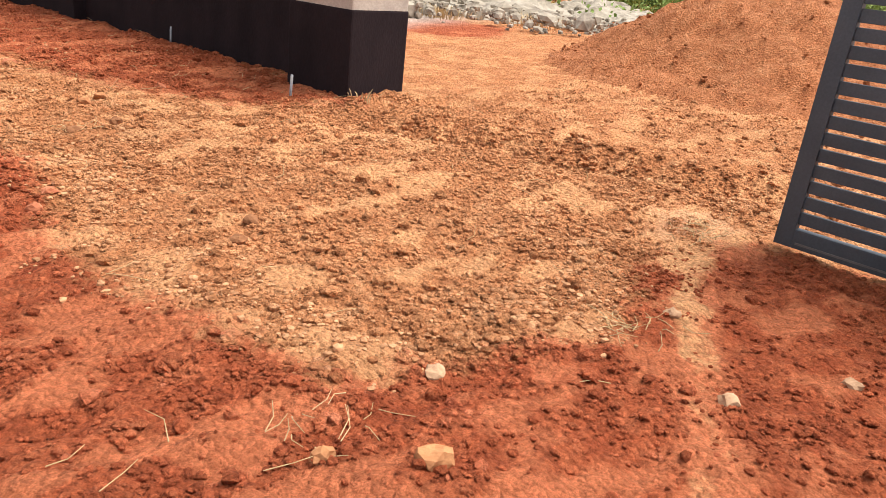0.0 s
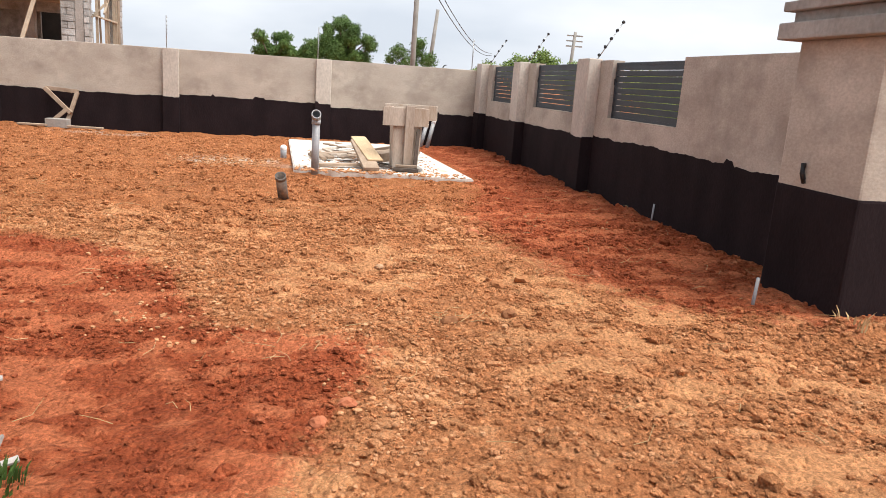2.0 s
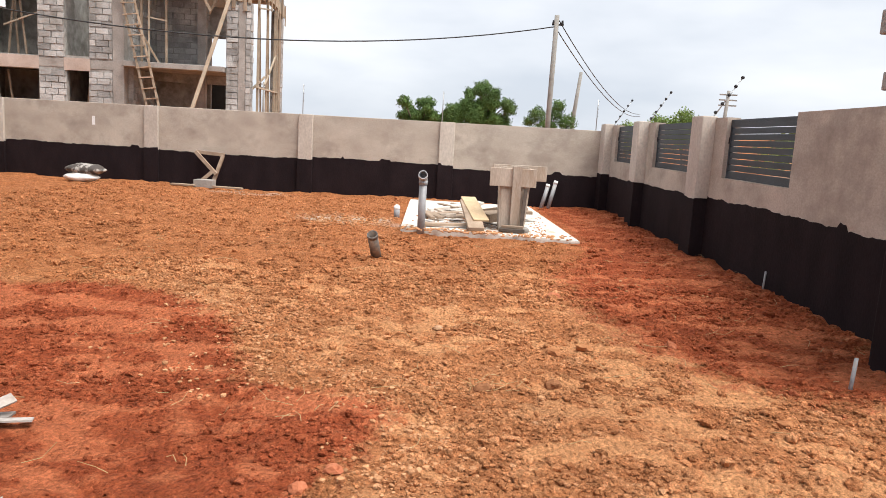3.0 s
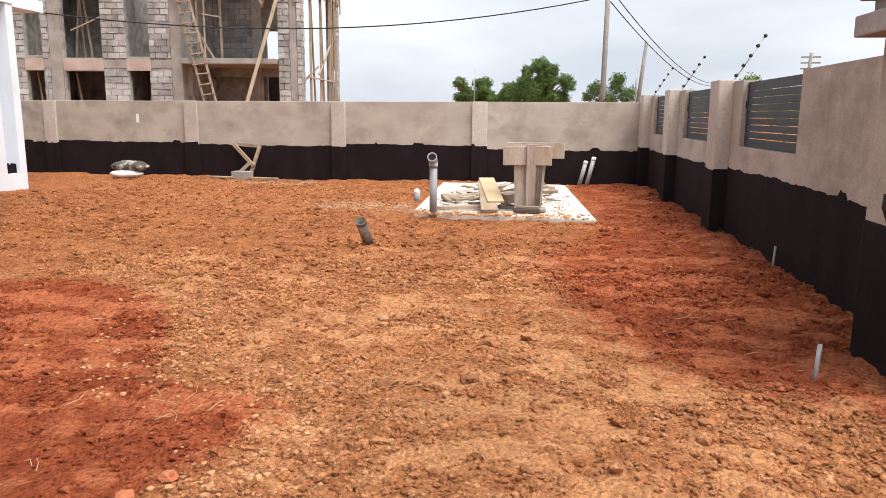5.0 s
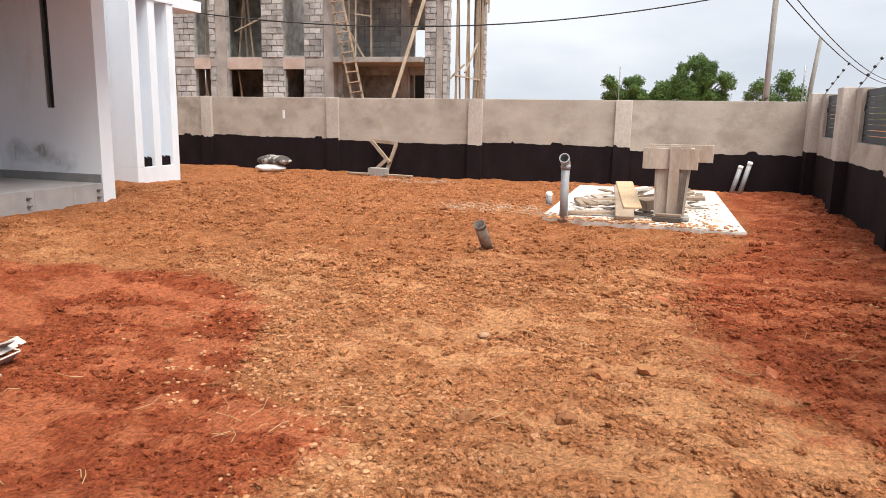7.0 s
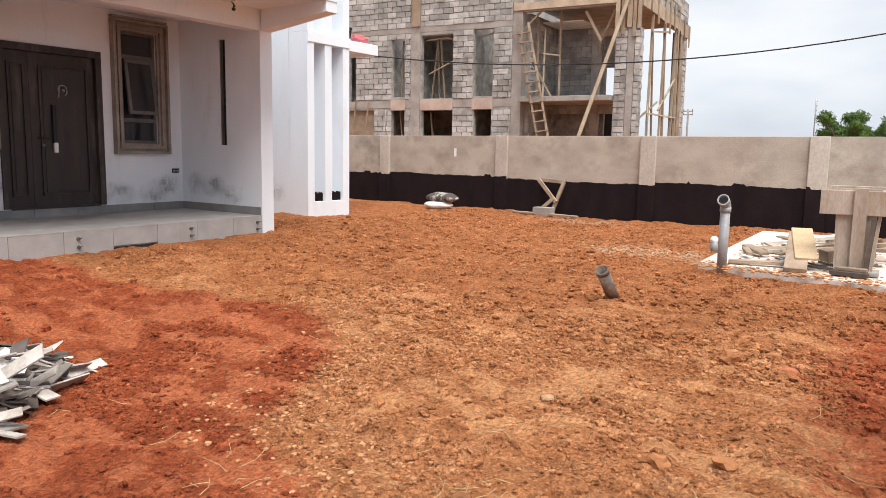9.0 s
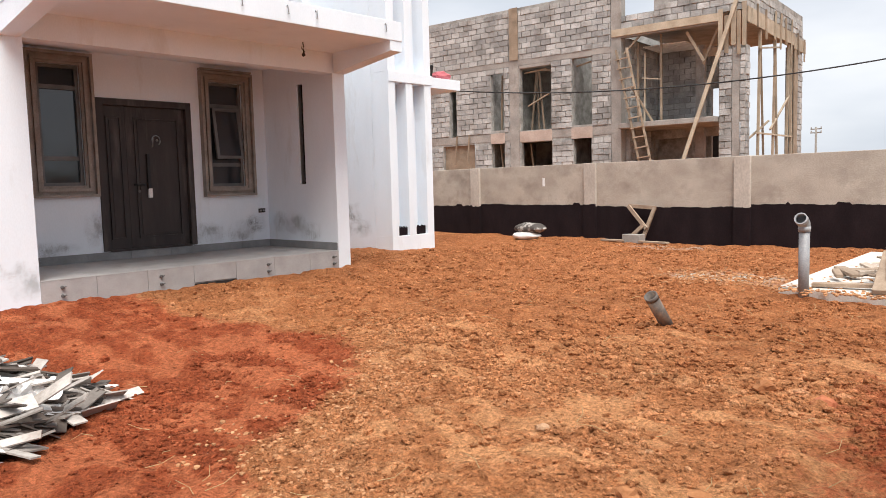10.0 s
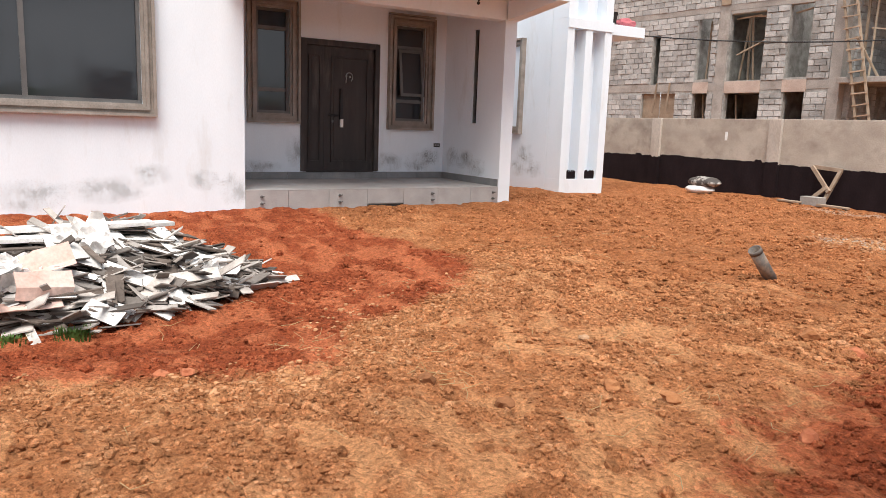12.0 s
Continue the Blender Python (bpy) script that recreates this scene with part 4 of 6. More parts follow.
for i, (x, y, s, lb, mt) in enumerate((
        (2.66, 4.98, 0.075, "pale brown rounded stone half sunk in soil", STONE), (2.88, 5.18, 0.075, "brown clod-like stone lying on tan soil", STONE),
        (1.83, 5.44, 0.05, "small pale stone on tan soil", PALESTONE), (2.22, 2.13, 0.062, "dark brown stone lying on gravelly soil", DCLOD),
        (2.04, 1.97, 0.055, "dark brown clod-like stone", DCLOD), (1.27, 0.42, 0.05, "reddish broken stone on red soil", STONE), (1.49, 0.19, 0.075, "long reddish stone on red soil", STONE),
        (3.06, 0.19, 0.05, "small pale stone on the trodden path", PALESTONE), (2.53, -0.27, 0.05, "small pale stone on the path", PALESTONE), (3.07, -0.55, 0.05, "flat pale stone on red soil", PALESTONE),
        (1.90, 0.55, 0.06, "pale yellow stone among clods", PALESTONE), (1.48, 2.92, 0.062, "rounded red stone on red soil", REDSTONE), (1.60, 3.04, 0.055, "small red stone on red soil", REDSTONE),
        (2.20, 4.14, 0.07, "broad brown clod of soil", DCLOD), (2.30, 4.27, 0.055, "broad brown clod of soil", STONE), (2.61, 4.36, 0.062, "dark clod of turned soil", DCLOD),
        (2.39, 6.88, 0.095, "broad brown clod of soil", STONE), (2.78, 6.79, 0.09, "broken reddish clod of soil", REDSTONE), (3.51, 5.36, 0.065, "pale red stone on red soil", REDSTONE),
        (3.78, 3.95, 0.06, "brown stone half sunk in tan soil", STONE))):
    stone(x, y, s, i + 0.37, lb, mt)


def straws(name, spots, mat, label, rng, lo=0.05, hi=0.17, upright=0.05):
    bm = bmesh.new()
    for x, y in spots:
        a, ln = rng.uniform(0, 2 * math.pi), rng.uniform(lo, hi)
        z = ground_height(x, y) + 0.012
        mid = Vector((x + math.cos(a) * ln * 0.5, y + math.sin(a) * ln * 0.5, z + rng.uniform(0, upright) * 0.6))
        end = Vector((x + math.cos(a + 0.3) * ln, y + math.sin(a + 0.3) * ln, z + rng.uniform(0, upright)))
        tube(bm, [(x, y, z), mid, end], 0.0022, 4, 0.0012, False)
    return tagged(part(name, bm, mat), label, "straw", kind="stuff")


sp = []
while len(sp) < 260:
    x, y = (rng.uniform(-2, 5), rng.uniform(0, 10)) if rng.random() < 0.8 else (rng.uniform(4, 9), rng.uniform(-0.5, 6))
    if free_spot(x, y):
        sp.append((x, y))
for cx, cy, k in ((1.35, 0.55, 14), (2.75, 0.25, 22), (4.4, 0.6, 40), (1.25, 3.75, 8), (2.25, 4.2, 12)):
    sp += [(cx + rng.normal(0, 0.14), cy + rng.normal(0, 0.08)) for _ in range(k)]
straws("dry_straw", sp, STRAW, "scattered dry straw and grass stalks", rng)

# ---- slab over the tank, with pipes, planks and formwork ----
SLAB = [(0.79, 10.93), (3.40, 10.54), (2.86, 15.60), (0.35, 15.55)]
bm = bmesh.new()
lo = [bm.verts.new((x, y, -0.2)) for x, y in SLAB]
hi = [bm.verts.new((x, y, 0.045)) for x, y in SLAB]
bm.faces.new(lo[::-1])
bm.faces.new(hi)
for i in range(4):
    bm.faces.new((lo[i], lo[(i + 1) % 4], hi[(i + 1) % 4], hi[i]))
bmesh.ops.bevel(bm, geom=bm.edges[:], offset=0.015, segments=2, affect="EDGES")
tagged(part("concrete_slab", bm, SLABM), "pale concrete slab stained with red soil", "slab")
ST = 0.056


def plank(a, b, w, t, mat, label, category="plank"):
    bm = bmesh.new()
    a, b = Vector(a), Vector(b)
    d = (b - a)
    vs = box(bm, -w / 2, w / 2, 0, d.length, -t / 2, t / 2)
    bmesh.ops.bevel(bm, geom=bm.edges[:], offset=min(0.006, t * 0.25), segments=1, affect="EDGES")
    ob = part("plank", bm, mat)
    y = d.normalized()
    x = y.cross(Vector((0, 0, 1))).normalized()
    m = Matrix((x, y, x.cross(y))).transposed().to_4x4()
    m.translation = a
    ob.matrix_world = m
    return tagged(ob, label, category, "planks on the slab")


plank((1.92, 10.80, 0.085), (1.72, 11.85, 0.40), 0.24, 0.05, WOOD, "weathered pale wooden plank leaning on a heap")
plank((1.98, 11.05, 0.19), (1.72, 11.95, 0.45), 0.24, 0.03, WOODY, "fresh yellow wooden plank leaning on the pile")
plank((1.12, 11.05, 0.08), (1.95, 11.25, 0.10), 0.11, 0.045, WOOD, "weathered plank lying flat on the slab")
plank((1.45, 12.1, 0.10), (2.65, 12.45, 0.30), 0.16, 0.05, WOOD, "weathered plank lying across the heap")
plank((1.55, 12.5, 0.12), (2.60, 12.2, 0.36), 0.14, 0.045, WOOD, "pale weathered plank lying across the heap")
plank((2.02, 11.75, 0.16), (2.48, 12.05, 0.24), 0.26, 0.14, WOOD, "short thick block of weathered timber")
plank((1.9, 12.8, 0.15), (2.8, 12.9, 0.18), 0.2, 0.05, WOOD, "weathered plank lying on the slab")
plank((0.95, 12.3, 0.09), (1.7, 12.6, 0.14), 0.2, 0.05, WOOD, "weathered grey plank lying flat")
plank((1.0, 13.0, 0.10), (1.9, 13.4, 0.25), 0.18, 0.05, SLABM, "whitish plank coated with cement")
plank((2.25, 10.98, 0.085), (2.62, 10.92, 0.085), 0.10, 0.05, BOARDB, "short dark offcut of timber")
plank((2.28, 11.0, 0.13), (2.6, 11.0, 0.13), 0.09, 0.04, WOOD, "short offcut of timber")
for a, b in (((1.85, 11.55, 0.09), (2.45, 11.0, 0.08)), ((1.75, 11.35, 0.085), (2.35, 11.15, 0.08)), ((2.0, 11.65, 0.10), (2.5, 11.12, 0.08))):
    bm = bmesh.new()
    tube(bm, [a, b], 0.014, 6)
    tagged(part("stick", bm, BOARDB), "thin dark stick lying on the slab", "stick", "sticks on the slab")

box_form = thing("timber_formwork", "weathered timber column form standing on the slab", "formwork", Matrix.Translation((2.42, 11.25, ST)) @ Matrix.Rotation(radians(6), 4, "Z"))
bm = bmesh.new()
for sx, w0, w1 in ((-1, 0.16, 0.21),):
    vs = [bm.verts.new(p) for y in (-0.10, -0.055) for p in ((-0.16, y, 0), (0.16, y, 0), (0.21, y, 0.95), (-0.21, y, 0.95))]
    for f in ((0, 1, 2, 3), (7, 6, 5, 4), (0, 4, 5, 1), (1, 5, 6, 2), (2, 6, 7, 3), (3, 7, 4, 0)):
        bm.faces.new([vs[i] for i in f])
part("front_board", bm, GREYWOOD, box_form)
bm = bmesh.new()
beam(bm, (0.17, 0.06, 0), (0.24, 0.06, 0.93), 0.035, 0.30, (0, 1, 0))
part("side_board", bm, GREYWOOD, box_form, "paler timber side board")
bm = bmesh.new()
beam(bm, (-0.17, 0.06, 0), (-0.20, 0.06, 0.93), 0.035, 0.30, (0, 1, 0))
part("side_board", bm, GREYWOOD, box_form)
part("batten", (lambda b: (beam(b, (0.03, -0.125, 0.0), (0.03, -0.165, 0.96), 0.13, 0.045, (0, 1, 0)), b)[1])(bmesh.new()), GREYWOOD, box_form)
part("cross_board", boxm(-0.37, 0.32, -0.142, -0.102, 0.66, 0.93, 0.006), GREYWOOD, box_form)
part("cross_board", boxm(-0.30, 0.52, 0.18, 0.22, 0.74, 0.97, 0.006), GREYWOOD, box_form)
part("cross_board", boxm(0.235, 0.275, -0.10, 0.50, 0.70, 0.93, 0.006), GREYWOOD, box_form)
part("brace", (lambda b: (beam(b, (0.13, -0.20, 0.0), (0.17, -0.15, 0.62), 0.05, 0.03, (0, 1, 0)), b)[1])(bmesh.new()), BOARDB, box_form)
part("cement_block", boxm(-0.18, 0.26, -0.2, 0.12, 0.0, 0.045, 0.01), CONC, box_form)

# offcuts strewn over the slab
ro = random.Random(21)
for k in range(22):
    x, y = ro.uniform(1.2, 2.7), ro.uniform(11.5, 13.6)
    a_, ln = ro.uniform(0, 3.14), ro.uniform(0.15, 0.7)
    z = 0.075 + 0.0045 * k
    plank((x, y, z), (x + ln * math.cos(a_), y + 0.6 * ln * math.sin(a_), z + ro.uniform(-0.01, 0.08)), ro.uniform(0.05, 0.15), ro.uniform(0.02, 0.045), ro.choice((WOOD, GREYWOOD, GREYWOOD, SLABM)), "weathered timber offcut lying on the heap", "offcut")

vent = thing("vent_pipe", "upright grey plastic vent pipe with an elbow", "pipe", Matrix.Translation((1.10, 10.86, 0.0)))
bm = bmesh.new()
tube(bm, [(0, 0, -0.1), (0, 0, 0.70)], 0.056, 18)
part("shaft", bm, PVC, vent)
bm = bmesh.new()
hollow(bm, (0, 0, 0.68), (0, 0, 0.74), 0.064, 0.01)
pts = [(0, -0.09 * (1 - math.cos(t)), 0.72 + 0.10 * math.sin(t)) for t in [radians(15 * i) for i in range(6)]]
tube(bm, pts, 0.062, 18, cap=False)
hollow(bm, (0.0, -0.065, 0.805), (0.005, -0.125, 0.835), 0.068, 0.012)
part("elbow", bm, PVC, vent)

pipe = thing("pipe_stub", "short dusty plastic pipe leaning out of the soil", "pipe", Matrix.Translation((0.86, 8.37, 0.0)))
bm = bmesh.new()
hollow(bm, (0.01, 0.05, -0.07), (-0.01, -0.24, 0.28), 0.058, 0.007)
part("tube", bm, PVCD, pipe)
bm = bmesh.new()
hollow(bm, (-0.008, -0.215, 0.25), (-0.0102, -0.243, 0.284), 0.0605, 0.0085)
part("socket_collar", bm, PVCD, pipe)

small = thing("capped_pipe", "short pipe stub with a white cap beside the slab", "pipe", Matrix.Translation((0.52, 12.4, 0.0)))
bm = bmesh.new()
tube(bm, [(0, 0, -0.05), (0, -0.02, 0.16)], 0.05, 14)
part("tube", bm, PVC, small)
bm = bmesh.new()
bmesh.ops.create_uvsphere(bm, u_segments=14, v_segments=8, radius=0.056, matrix=Matrix.Translation((0, -0.02, 0.165)))
part("cap", bm, WHITEP, small, "white cap")

for x, lean in ((3.13, 0.13), (3.28, 0.14)):
    p = thing("leaning_pipe", "grey plastic pipe with white end leaning on the wall", "pipe", Matrix.Translation((x, 16.08, -0.02)), "pipes in the corner")
    top = 0.50 if x < 3.2 else 0.58
    bm = bmesh.new()
    hollow(bm, (0, 0, 0), (lean, 0.16, top), 0.044, 0.006)
    part("tube", bm, PVC, p)
    bm = bmesh.new()
    hollow(bm, (lean * 0.9, 0.144, top * 0.9), (lean * 1.02, 0.164, top * 1.02), 0.047, 0.012)
    part("end_ring", bm, WHITEP, p, "white pipe end")

for x, y, h, r in ((4.95, 7.75, 0.19, 0.011), (4.46, 4.73, 0.20, 0.013)):
    bm = bmesh.new()
    z = ground_height(x, y)
    tube(bm, [(x, y, z - 0.08), (x + 0.015, y, z + h)], r, 8)
    tagged(part("conduit_stub", bm, PVC), "thin grey conduit standing in red soil", "conduit", "conduit stubs")

# pale stones beside the slab
sp = []
while len(sp) < 900:
    x, y = rng.normal(-0.05, 0.5), rng.normal(11.6, 0.38)
    if x < 0.55:
        sp.append((x, y, rng.uniform(0.008, 0.026)))
for cx, cy, k in ((3.9, 7.5, 40), (3.7, 8.2, 20), (-2.9, 15.4, 250), (0.55, 4.55, 70), (0.2, 4.9, 40), (0.95, 4.2, 60)):
    sp += [(cx + rng.normal(0, 0.35), cy + rng.normal(0, 0.18), rng.uniform(0.006, 0.02)) for _ in range(k)]
while len(sp) < 3900:             # stony strip where the red soil ends
    x, y = rng.uniform(-0.4, 3.6), rng.uniform(-0.3, 6.0)
    r = edge_distance(RED_HOUSE, x, y) + 0.15 * fbm(x, y, 2.0, 3, 50)
    if rng.random() < math.exp(-((r + 0.27) / 0.20) ** 2) * (0.25 + 0.9 * smooth(-0.1, 0.3, fbm(x, y, 1.4, 3, 52))):
        sp.append((x, y, min(0.02, 0.005 + rng.exponential(0.004))))
crumbs = [(rng.uniform(0.85, 3.0), rng.uniform(10.9, 13.5), rng.uniform(0.006, 0.018)) for _ in range(420)]
crumbs += [(rng.uniform(0.8, 3.3), 10.93 - 0.15 * rng.uniform(0, 2.6) + rng.normal(0, 0.07), rng.uniform(0.008, 0.028)) for _ in range(260)]
bm = bmesh.new()
for x, y, q in crumbs:
    bmesh.ops.create_icosphere(bm, subdivisions=1, radius=q, matrix=Matrix.Translation((x, y, 0.045 + 0.3 * q)) @ Matrix.Diagonal((1.3, 0.9, 0.6, 1)))
tagged(part("slab_crumbs", bm, GRAVEL), "crumbs of soil and mortar strewn on the slab", "gravel", kind="stuff")
scatter("pale_gravel", sp, GRAVEL, rng, "beige and grey gravel and mortar crumbs on the soil", "gravel")

# ---- along the far wall ----
trestle = thing("broken_trestle", "broken timber trestle leaning on the black wall", "trestle", Matrix.Translation((-4.25, 16.05, 0)))
for a, b in (((-0.35, 0.18, 0.74), (0.20, 0.0, 0.27)), ((0.28, 0.18, 0.69), (0.10, -0.02, 0.0)), ((-0.25, -0.05, 0.0), (0.14, 0.0, 0.36)), ((-0.35, 0.22, 0.74), (0.29, 0.22, 0.70))):
    bm = bmesh.new()
    beam(bm, a, b, 0.075, 0.05, (0, 1, 0))
    part("timber", bm, WOOD, trestle)
tagged(part("concrete_block", boxm(-4.45, -4.03, 15.75, 15.98, -0.02, 0.16, 0.012), CONC), "grey concrete block lying by the wall", "block")
plank((-4.95, 15.75, 0.03), (-4.4, 15.72, 0.03), 0.12, 0.04, WOOD, "weathered plank lying on the soil")
plank((-4.0, 15.7, 0.03), (-3.3, 15.62, 0.03), 0.10, 0.04, WOOD, "weathered plank lying on the soil")


def sack(x, y, z, w, d, h, seed, label, mat):
    bm = bmesh.new()
    bmesh.ops.create_uvsphere(bm, u_segments=28, v_segments=16, radius=1.0)
    for v in bm.verts:
        c = v.co.copy()
        pinch = 1 - 0.45 * smooth(0.6, 1.0, abs(c.x))
        v.co = Vector((c.x * w / 2, c.y * d / 2 * pinch, c.z * h / 2 * pinch))
        v.co += c * 0.025 * noise.noise(c * 2 + Vector((seed, 0, 0))) + c * 0.012 * noise.noise(c * 9 + Vector((seed, 5, 0)))
        v.co.z = max(v.co.z, -h * 0.38)
    for f in bm.faces:
        f.smooth = True
    ob = part("sack", bm, mat)
    ob.matrix_world = Matrix.Translation((x, y, z + h * 0.38)) @ Matrix.Rotation(seed, 4, "Z")
    return tagged(ob, label, "sack", "sacks by the wall")


sack(-6.78, 15.40, 0.0, 0.78, 0.45, 0.22, 0.1, "flat pale sack lying on the soil", PLASTIC)
sack(-6.72, 15.46, 0.15, 0.95, 0.46, 0.26, 0.0, "dark-printed woven sack lying on another sack", SACK)

# ---- pile of board offcuts ----
PC, PU, PV = Vector((-1.30, 2.59, 0)), Vector((-0.59, 0.807, 0)), Vector((0.807, 0.59, 0))
RU, RV, PH = 1.35, 1.36, 0.53


def pile_reach(u, v):
    """1 at the foot of the pile; its open corner runs out to a point."""
    return abs(u) ** 4 + abs(v) ** 3 - 0.35 * max(0.0, u) ** 3 * max(0.0, v) ** 3


def pile_height(x, y):
    r = Vector((x, y, 0)) - PC
    q = pile_reach(r.dot(PU) / RU, r.dot(PV) / RV)
    return PH * max(0.0, 1 - max(0.0, q) ** 0.42)


GAPDARK = surface("pile_gap_shade", (0.05, 0.035, 0.026), (0.12, 0.085, 0.065), 9, 60, 0.95)
rubbish = thing("rubbish_pile", "heap of broken white ceiling boards and wrapping", "rubbish heap", Matrix.Translation((PC.x, PC.y, -0.14)))
# filler sheet under the boards; the shade of the gaps is in its colour
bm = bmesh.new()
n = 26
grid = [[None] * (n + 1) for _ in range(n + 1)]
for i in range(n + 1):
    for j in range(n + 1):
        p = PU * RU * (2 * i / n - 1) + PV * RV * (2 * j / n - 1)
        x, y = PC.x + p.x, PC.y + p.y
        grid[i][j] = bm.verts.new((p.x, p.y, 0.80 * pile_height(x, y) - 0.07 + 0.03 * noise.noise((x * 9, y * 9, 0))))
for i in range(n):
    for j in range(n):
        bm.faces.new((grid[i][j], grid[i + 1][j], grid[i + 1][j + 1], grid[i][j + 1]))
part("core", bm, GAPDARK, rubbish, "dark filler sheet for the shaded gaps under the boards")


def offcut(w, ln, t, seed):
    """A broken strip of board with ragged ends."""
    bm = bmesh.new()
    k = 5
    top, bot = [], []
    for s in (-1, 1):
        for i in range(k):
            e = s * (ln / 2 + 0.05 * ln * noise.noise((i * 1.7, seed, s)))
            x = -w / 2 + w * i / (k - 1)
            top.append(bm.verts.new((x, e, t / 2)))
            bot.append(bm.verts.new((x, e, -t / 2)))
    order = list(range(k)) + list(range(2 * k - 1, k - 1, -1))
    bm.faces.new([top[i] for i in order])
    bm.faces.new([bot[i] for i in reversed(order)])
    for i in range(len(order)):
        a, b = order[i], order[(i + 1) % len(order)]
        bm.faces.new((top[a], bot[a], bot[b], top[b]))
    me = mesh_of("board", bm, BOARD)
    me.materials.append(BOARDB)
    # darkness of the gaps is put into the colour of the side faces
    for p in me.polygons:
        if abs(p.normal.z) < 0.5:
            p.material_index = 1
    return me


SIZES = ((0.09, 0.50, 0.010), (0.17, 0.40, 0.009), (0.06, 0.60, 0.012), (0.22, 0.32, 0.009), (0.11, 0.44, 0.011), (0.045, 0.54, 0.014), (0.24, 0.42, 0.009), (0.13, 0.28, 0.010))
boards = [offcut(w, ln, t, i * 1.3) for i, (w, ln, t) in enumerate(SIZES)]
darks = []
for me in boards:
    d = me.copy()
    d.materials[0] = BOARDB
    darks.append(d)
rp = random.Random(11)


def fits(p, spin, ln):
    """Keep both ends of a board within the foot of the pile."""
    d = Vector((-math.sin(spin), math.cos(spin), 0)) * ln * 0.5
    for e in (p + d, p - d):
        if pile_reach(e.dot(PU) / RU, e.dot(PV) / RV) > 0.98:
            return False
    return True


def lay(me, p, z, spin, lift, lean):
    m = Matrix.Translation((p.x, p.y, z)) @ Matrix.Rotation(spin, 4, "Z") @ Matrix.Rotation(lift, 4, "X") @ Matrix.Rotation(lean, 4, "Y")
    piece("board", me, rubbish, m)


made = 0
step = 0
while made < 270:                # boards slid together in loose stacks
    step += 1
    u, v = 2 * (step * 0.7549 % 1) - 1, 1.9 * (step * 0.5698 % 1) - 0.9
    p = PU * RU * u + PV * RV * v
    if rp.random() > 0.12 + 0.88 * smooth(-0.7, 0.3, v):
        continue
    spin = radians(-34) + rp.gauss(0, 0.75)
    if not fits(p, spin, 0.22):
        continue
    h = pile_height(PC.x + p.x, PC.y + p.y)
    g = Vector((pile_height(PC.x + p.x + 0.06, PC.y + p.y) - pile_height(PC.x + p.x - 0.06, PC.y + p.y),
                pile_height(PC.x + p.x, PC.y + p.y + 0.06) - pile_height(PC.x + p.x, PC.y + p.y - 0.06), 0)) / 0.12
    fall = g.dot(Vector((-math.sin(spin), math.cos(spin), 0)))
    tip = g.dot(Vector((math.cos(spin), math.sin(spin), 0)))
    count = rp.randint(2, 5)
    z = h * rp.uniform(0.7, 0.9)
    for k in range(count):
        i = rp.choice((0, 0, 1, 2, 2, 3, 4, 4, 5, 5, 6, 7))
        q = p + Vector((rp.gauss(0, 0.05), rp.gauss(0, 0.05), 0))
        sp_ = spin + rp.gauss(0, 0.25)
        if not fits(q, sp_, SIZES[i][1]):
            i = 7
            if not fits(q, sp_, SIZES[i][1] * 0.8):
                continue
        # top board mostly white, those below it half dark
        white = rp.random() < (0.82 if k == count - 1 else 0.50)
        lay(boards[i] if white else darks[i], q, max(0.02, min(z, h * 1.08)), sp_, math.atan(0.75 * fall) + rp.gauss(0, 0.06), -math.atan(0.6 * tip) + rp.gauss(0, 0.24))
        z += rp.uniform(0.014, 0.034)
        made += 1
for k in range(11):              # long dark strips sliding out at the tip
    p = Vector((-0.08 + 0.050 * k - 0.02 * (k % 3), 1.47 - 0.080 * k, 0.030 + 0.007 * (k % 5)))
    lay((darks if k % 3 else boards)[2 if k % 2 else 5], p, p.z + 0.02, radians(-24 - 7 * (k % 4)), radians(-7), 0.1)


def crumpled(name, w, ln, seed, mat, label, m, amp=0.1, k=9):
    bm = bmesh.new()
    g = [[bm.verts.new((w * (i / k - 0.5), ln * (j / k - 0.5), amp * noise.noise((i * 0.55 + seed, j * 0.5, seed)) + amp * 0.5 * abs(noise.noise((i * 1.3, j * 1.1 + seed, 2))))) for j in range(k + 1)] for i in range(k + 1)]
    for i in range(k):
        for j in range(k):
            bm.faces.new((g[i][j], g[i + 1][j], g[i + 1][j + 1], g[i][j + 1]))
    ex = bmesh.ops.extrude_face_region(bm, geom=bm.faces[:])
    bmesh.ops.translate(bm, verts=[e for e in ex["geom"] if isinstance(e, bmesh.types.BMVert)], vec=(0, 0, 0.004))
    return part(name, bm, mat, rubbish, label, m)


# splinters and small fragments between the boards
bm = bmesh.new()
for k in range(520):
    u, v = rp.uniform(-0.95, 0.95), rp.uniform(-0.95, 0.98)
    if pile_reach(u, v) > 0.97:
        continue
    p = PU * RU * u + PV * RV * v
    z = pile_height(PC.x + p.x, PC.y + p.y) * rp.uniform(0.75, 1.0) + 0.02
    w, ln = rp.uniform(0.015, 0.07), rp.uniform(0.08, 0.34)
    m = Matrix.Translation((p.x, p.y, z)) @ Matrix.Rotation(radians(-34) + rp.gauss(0, 0.9), 4, "Z") @ Matrix.Rotation(rp.gauss(0, 0.3), 4, "X") @ Matrix.Rotation(rp.gauss(0, 0.4), 4, "Y")
    box(bm, -w, w, -ln, ln, -0.005, 0.005, m)
FRAG = surface("board_fragment", (0.32, 0.28, 0.25), (0.62, 0.59, 0.56), 5, 50, 0.9, relief=0.1)
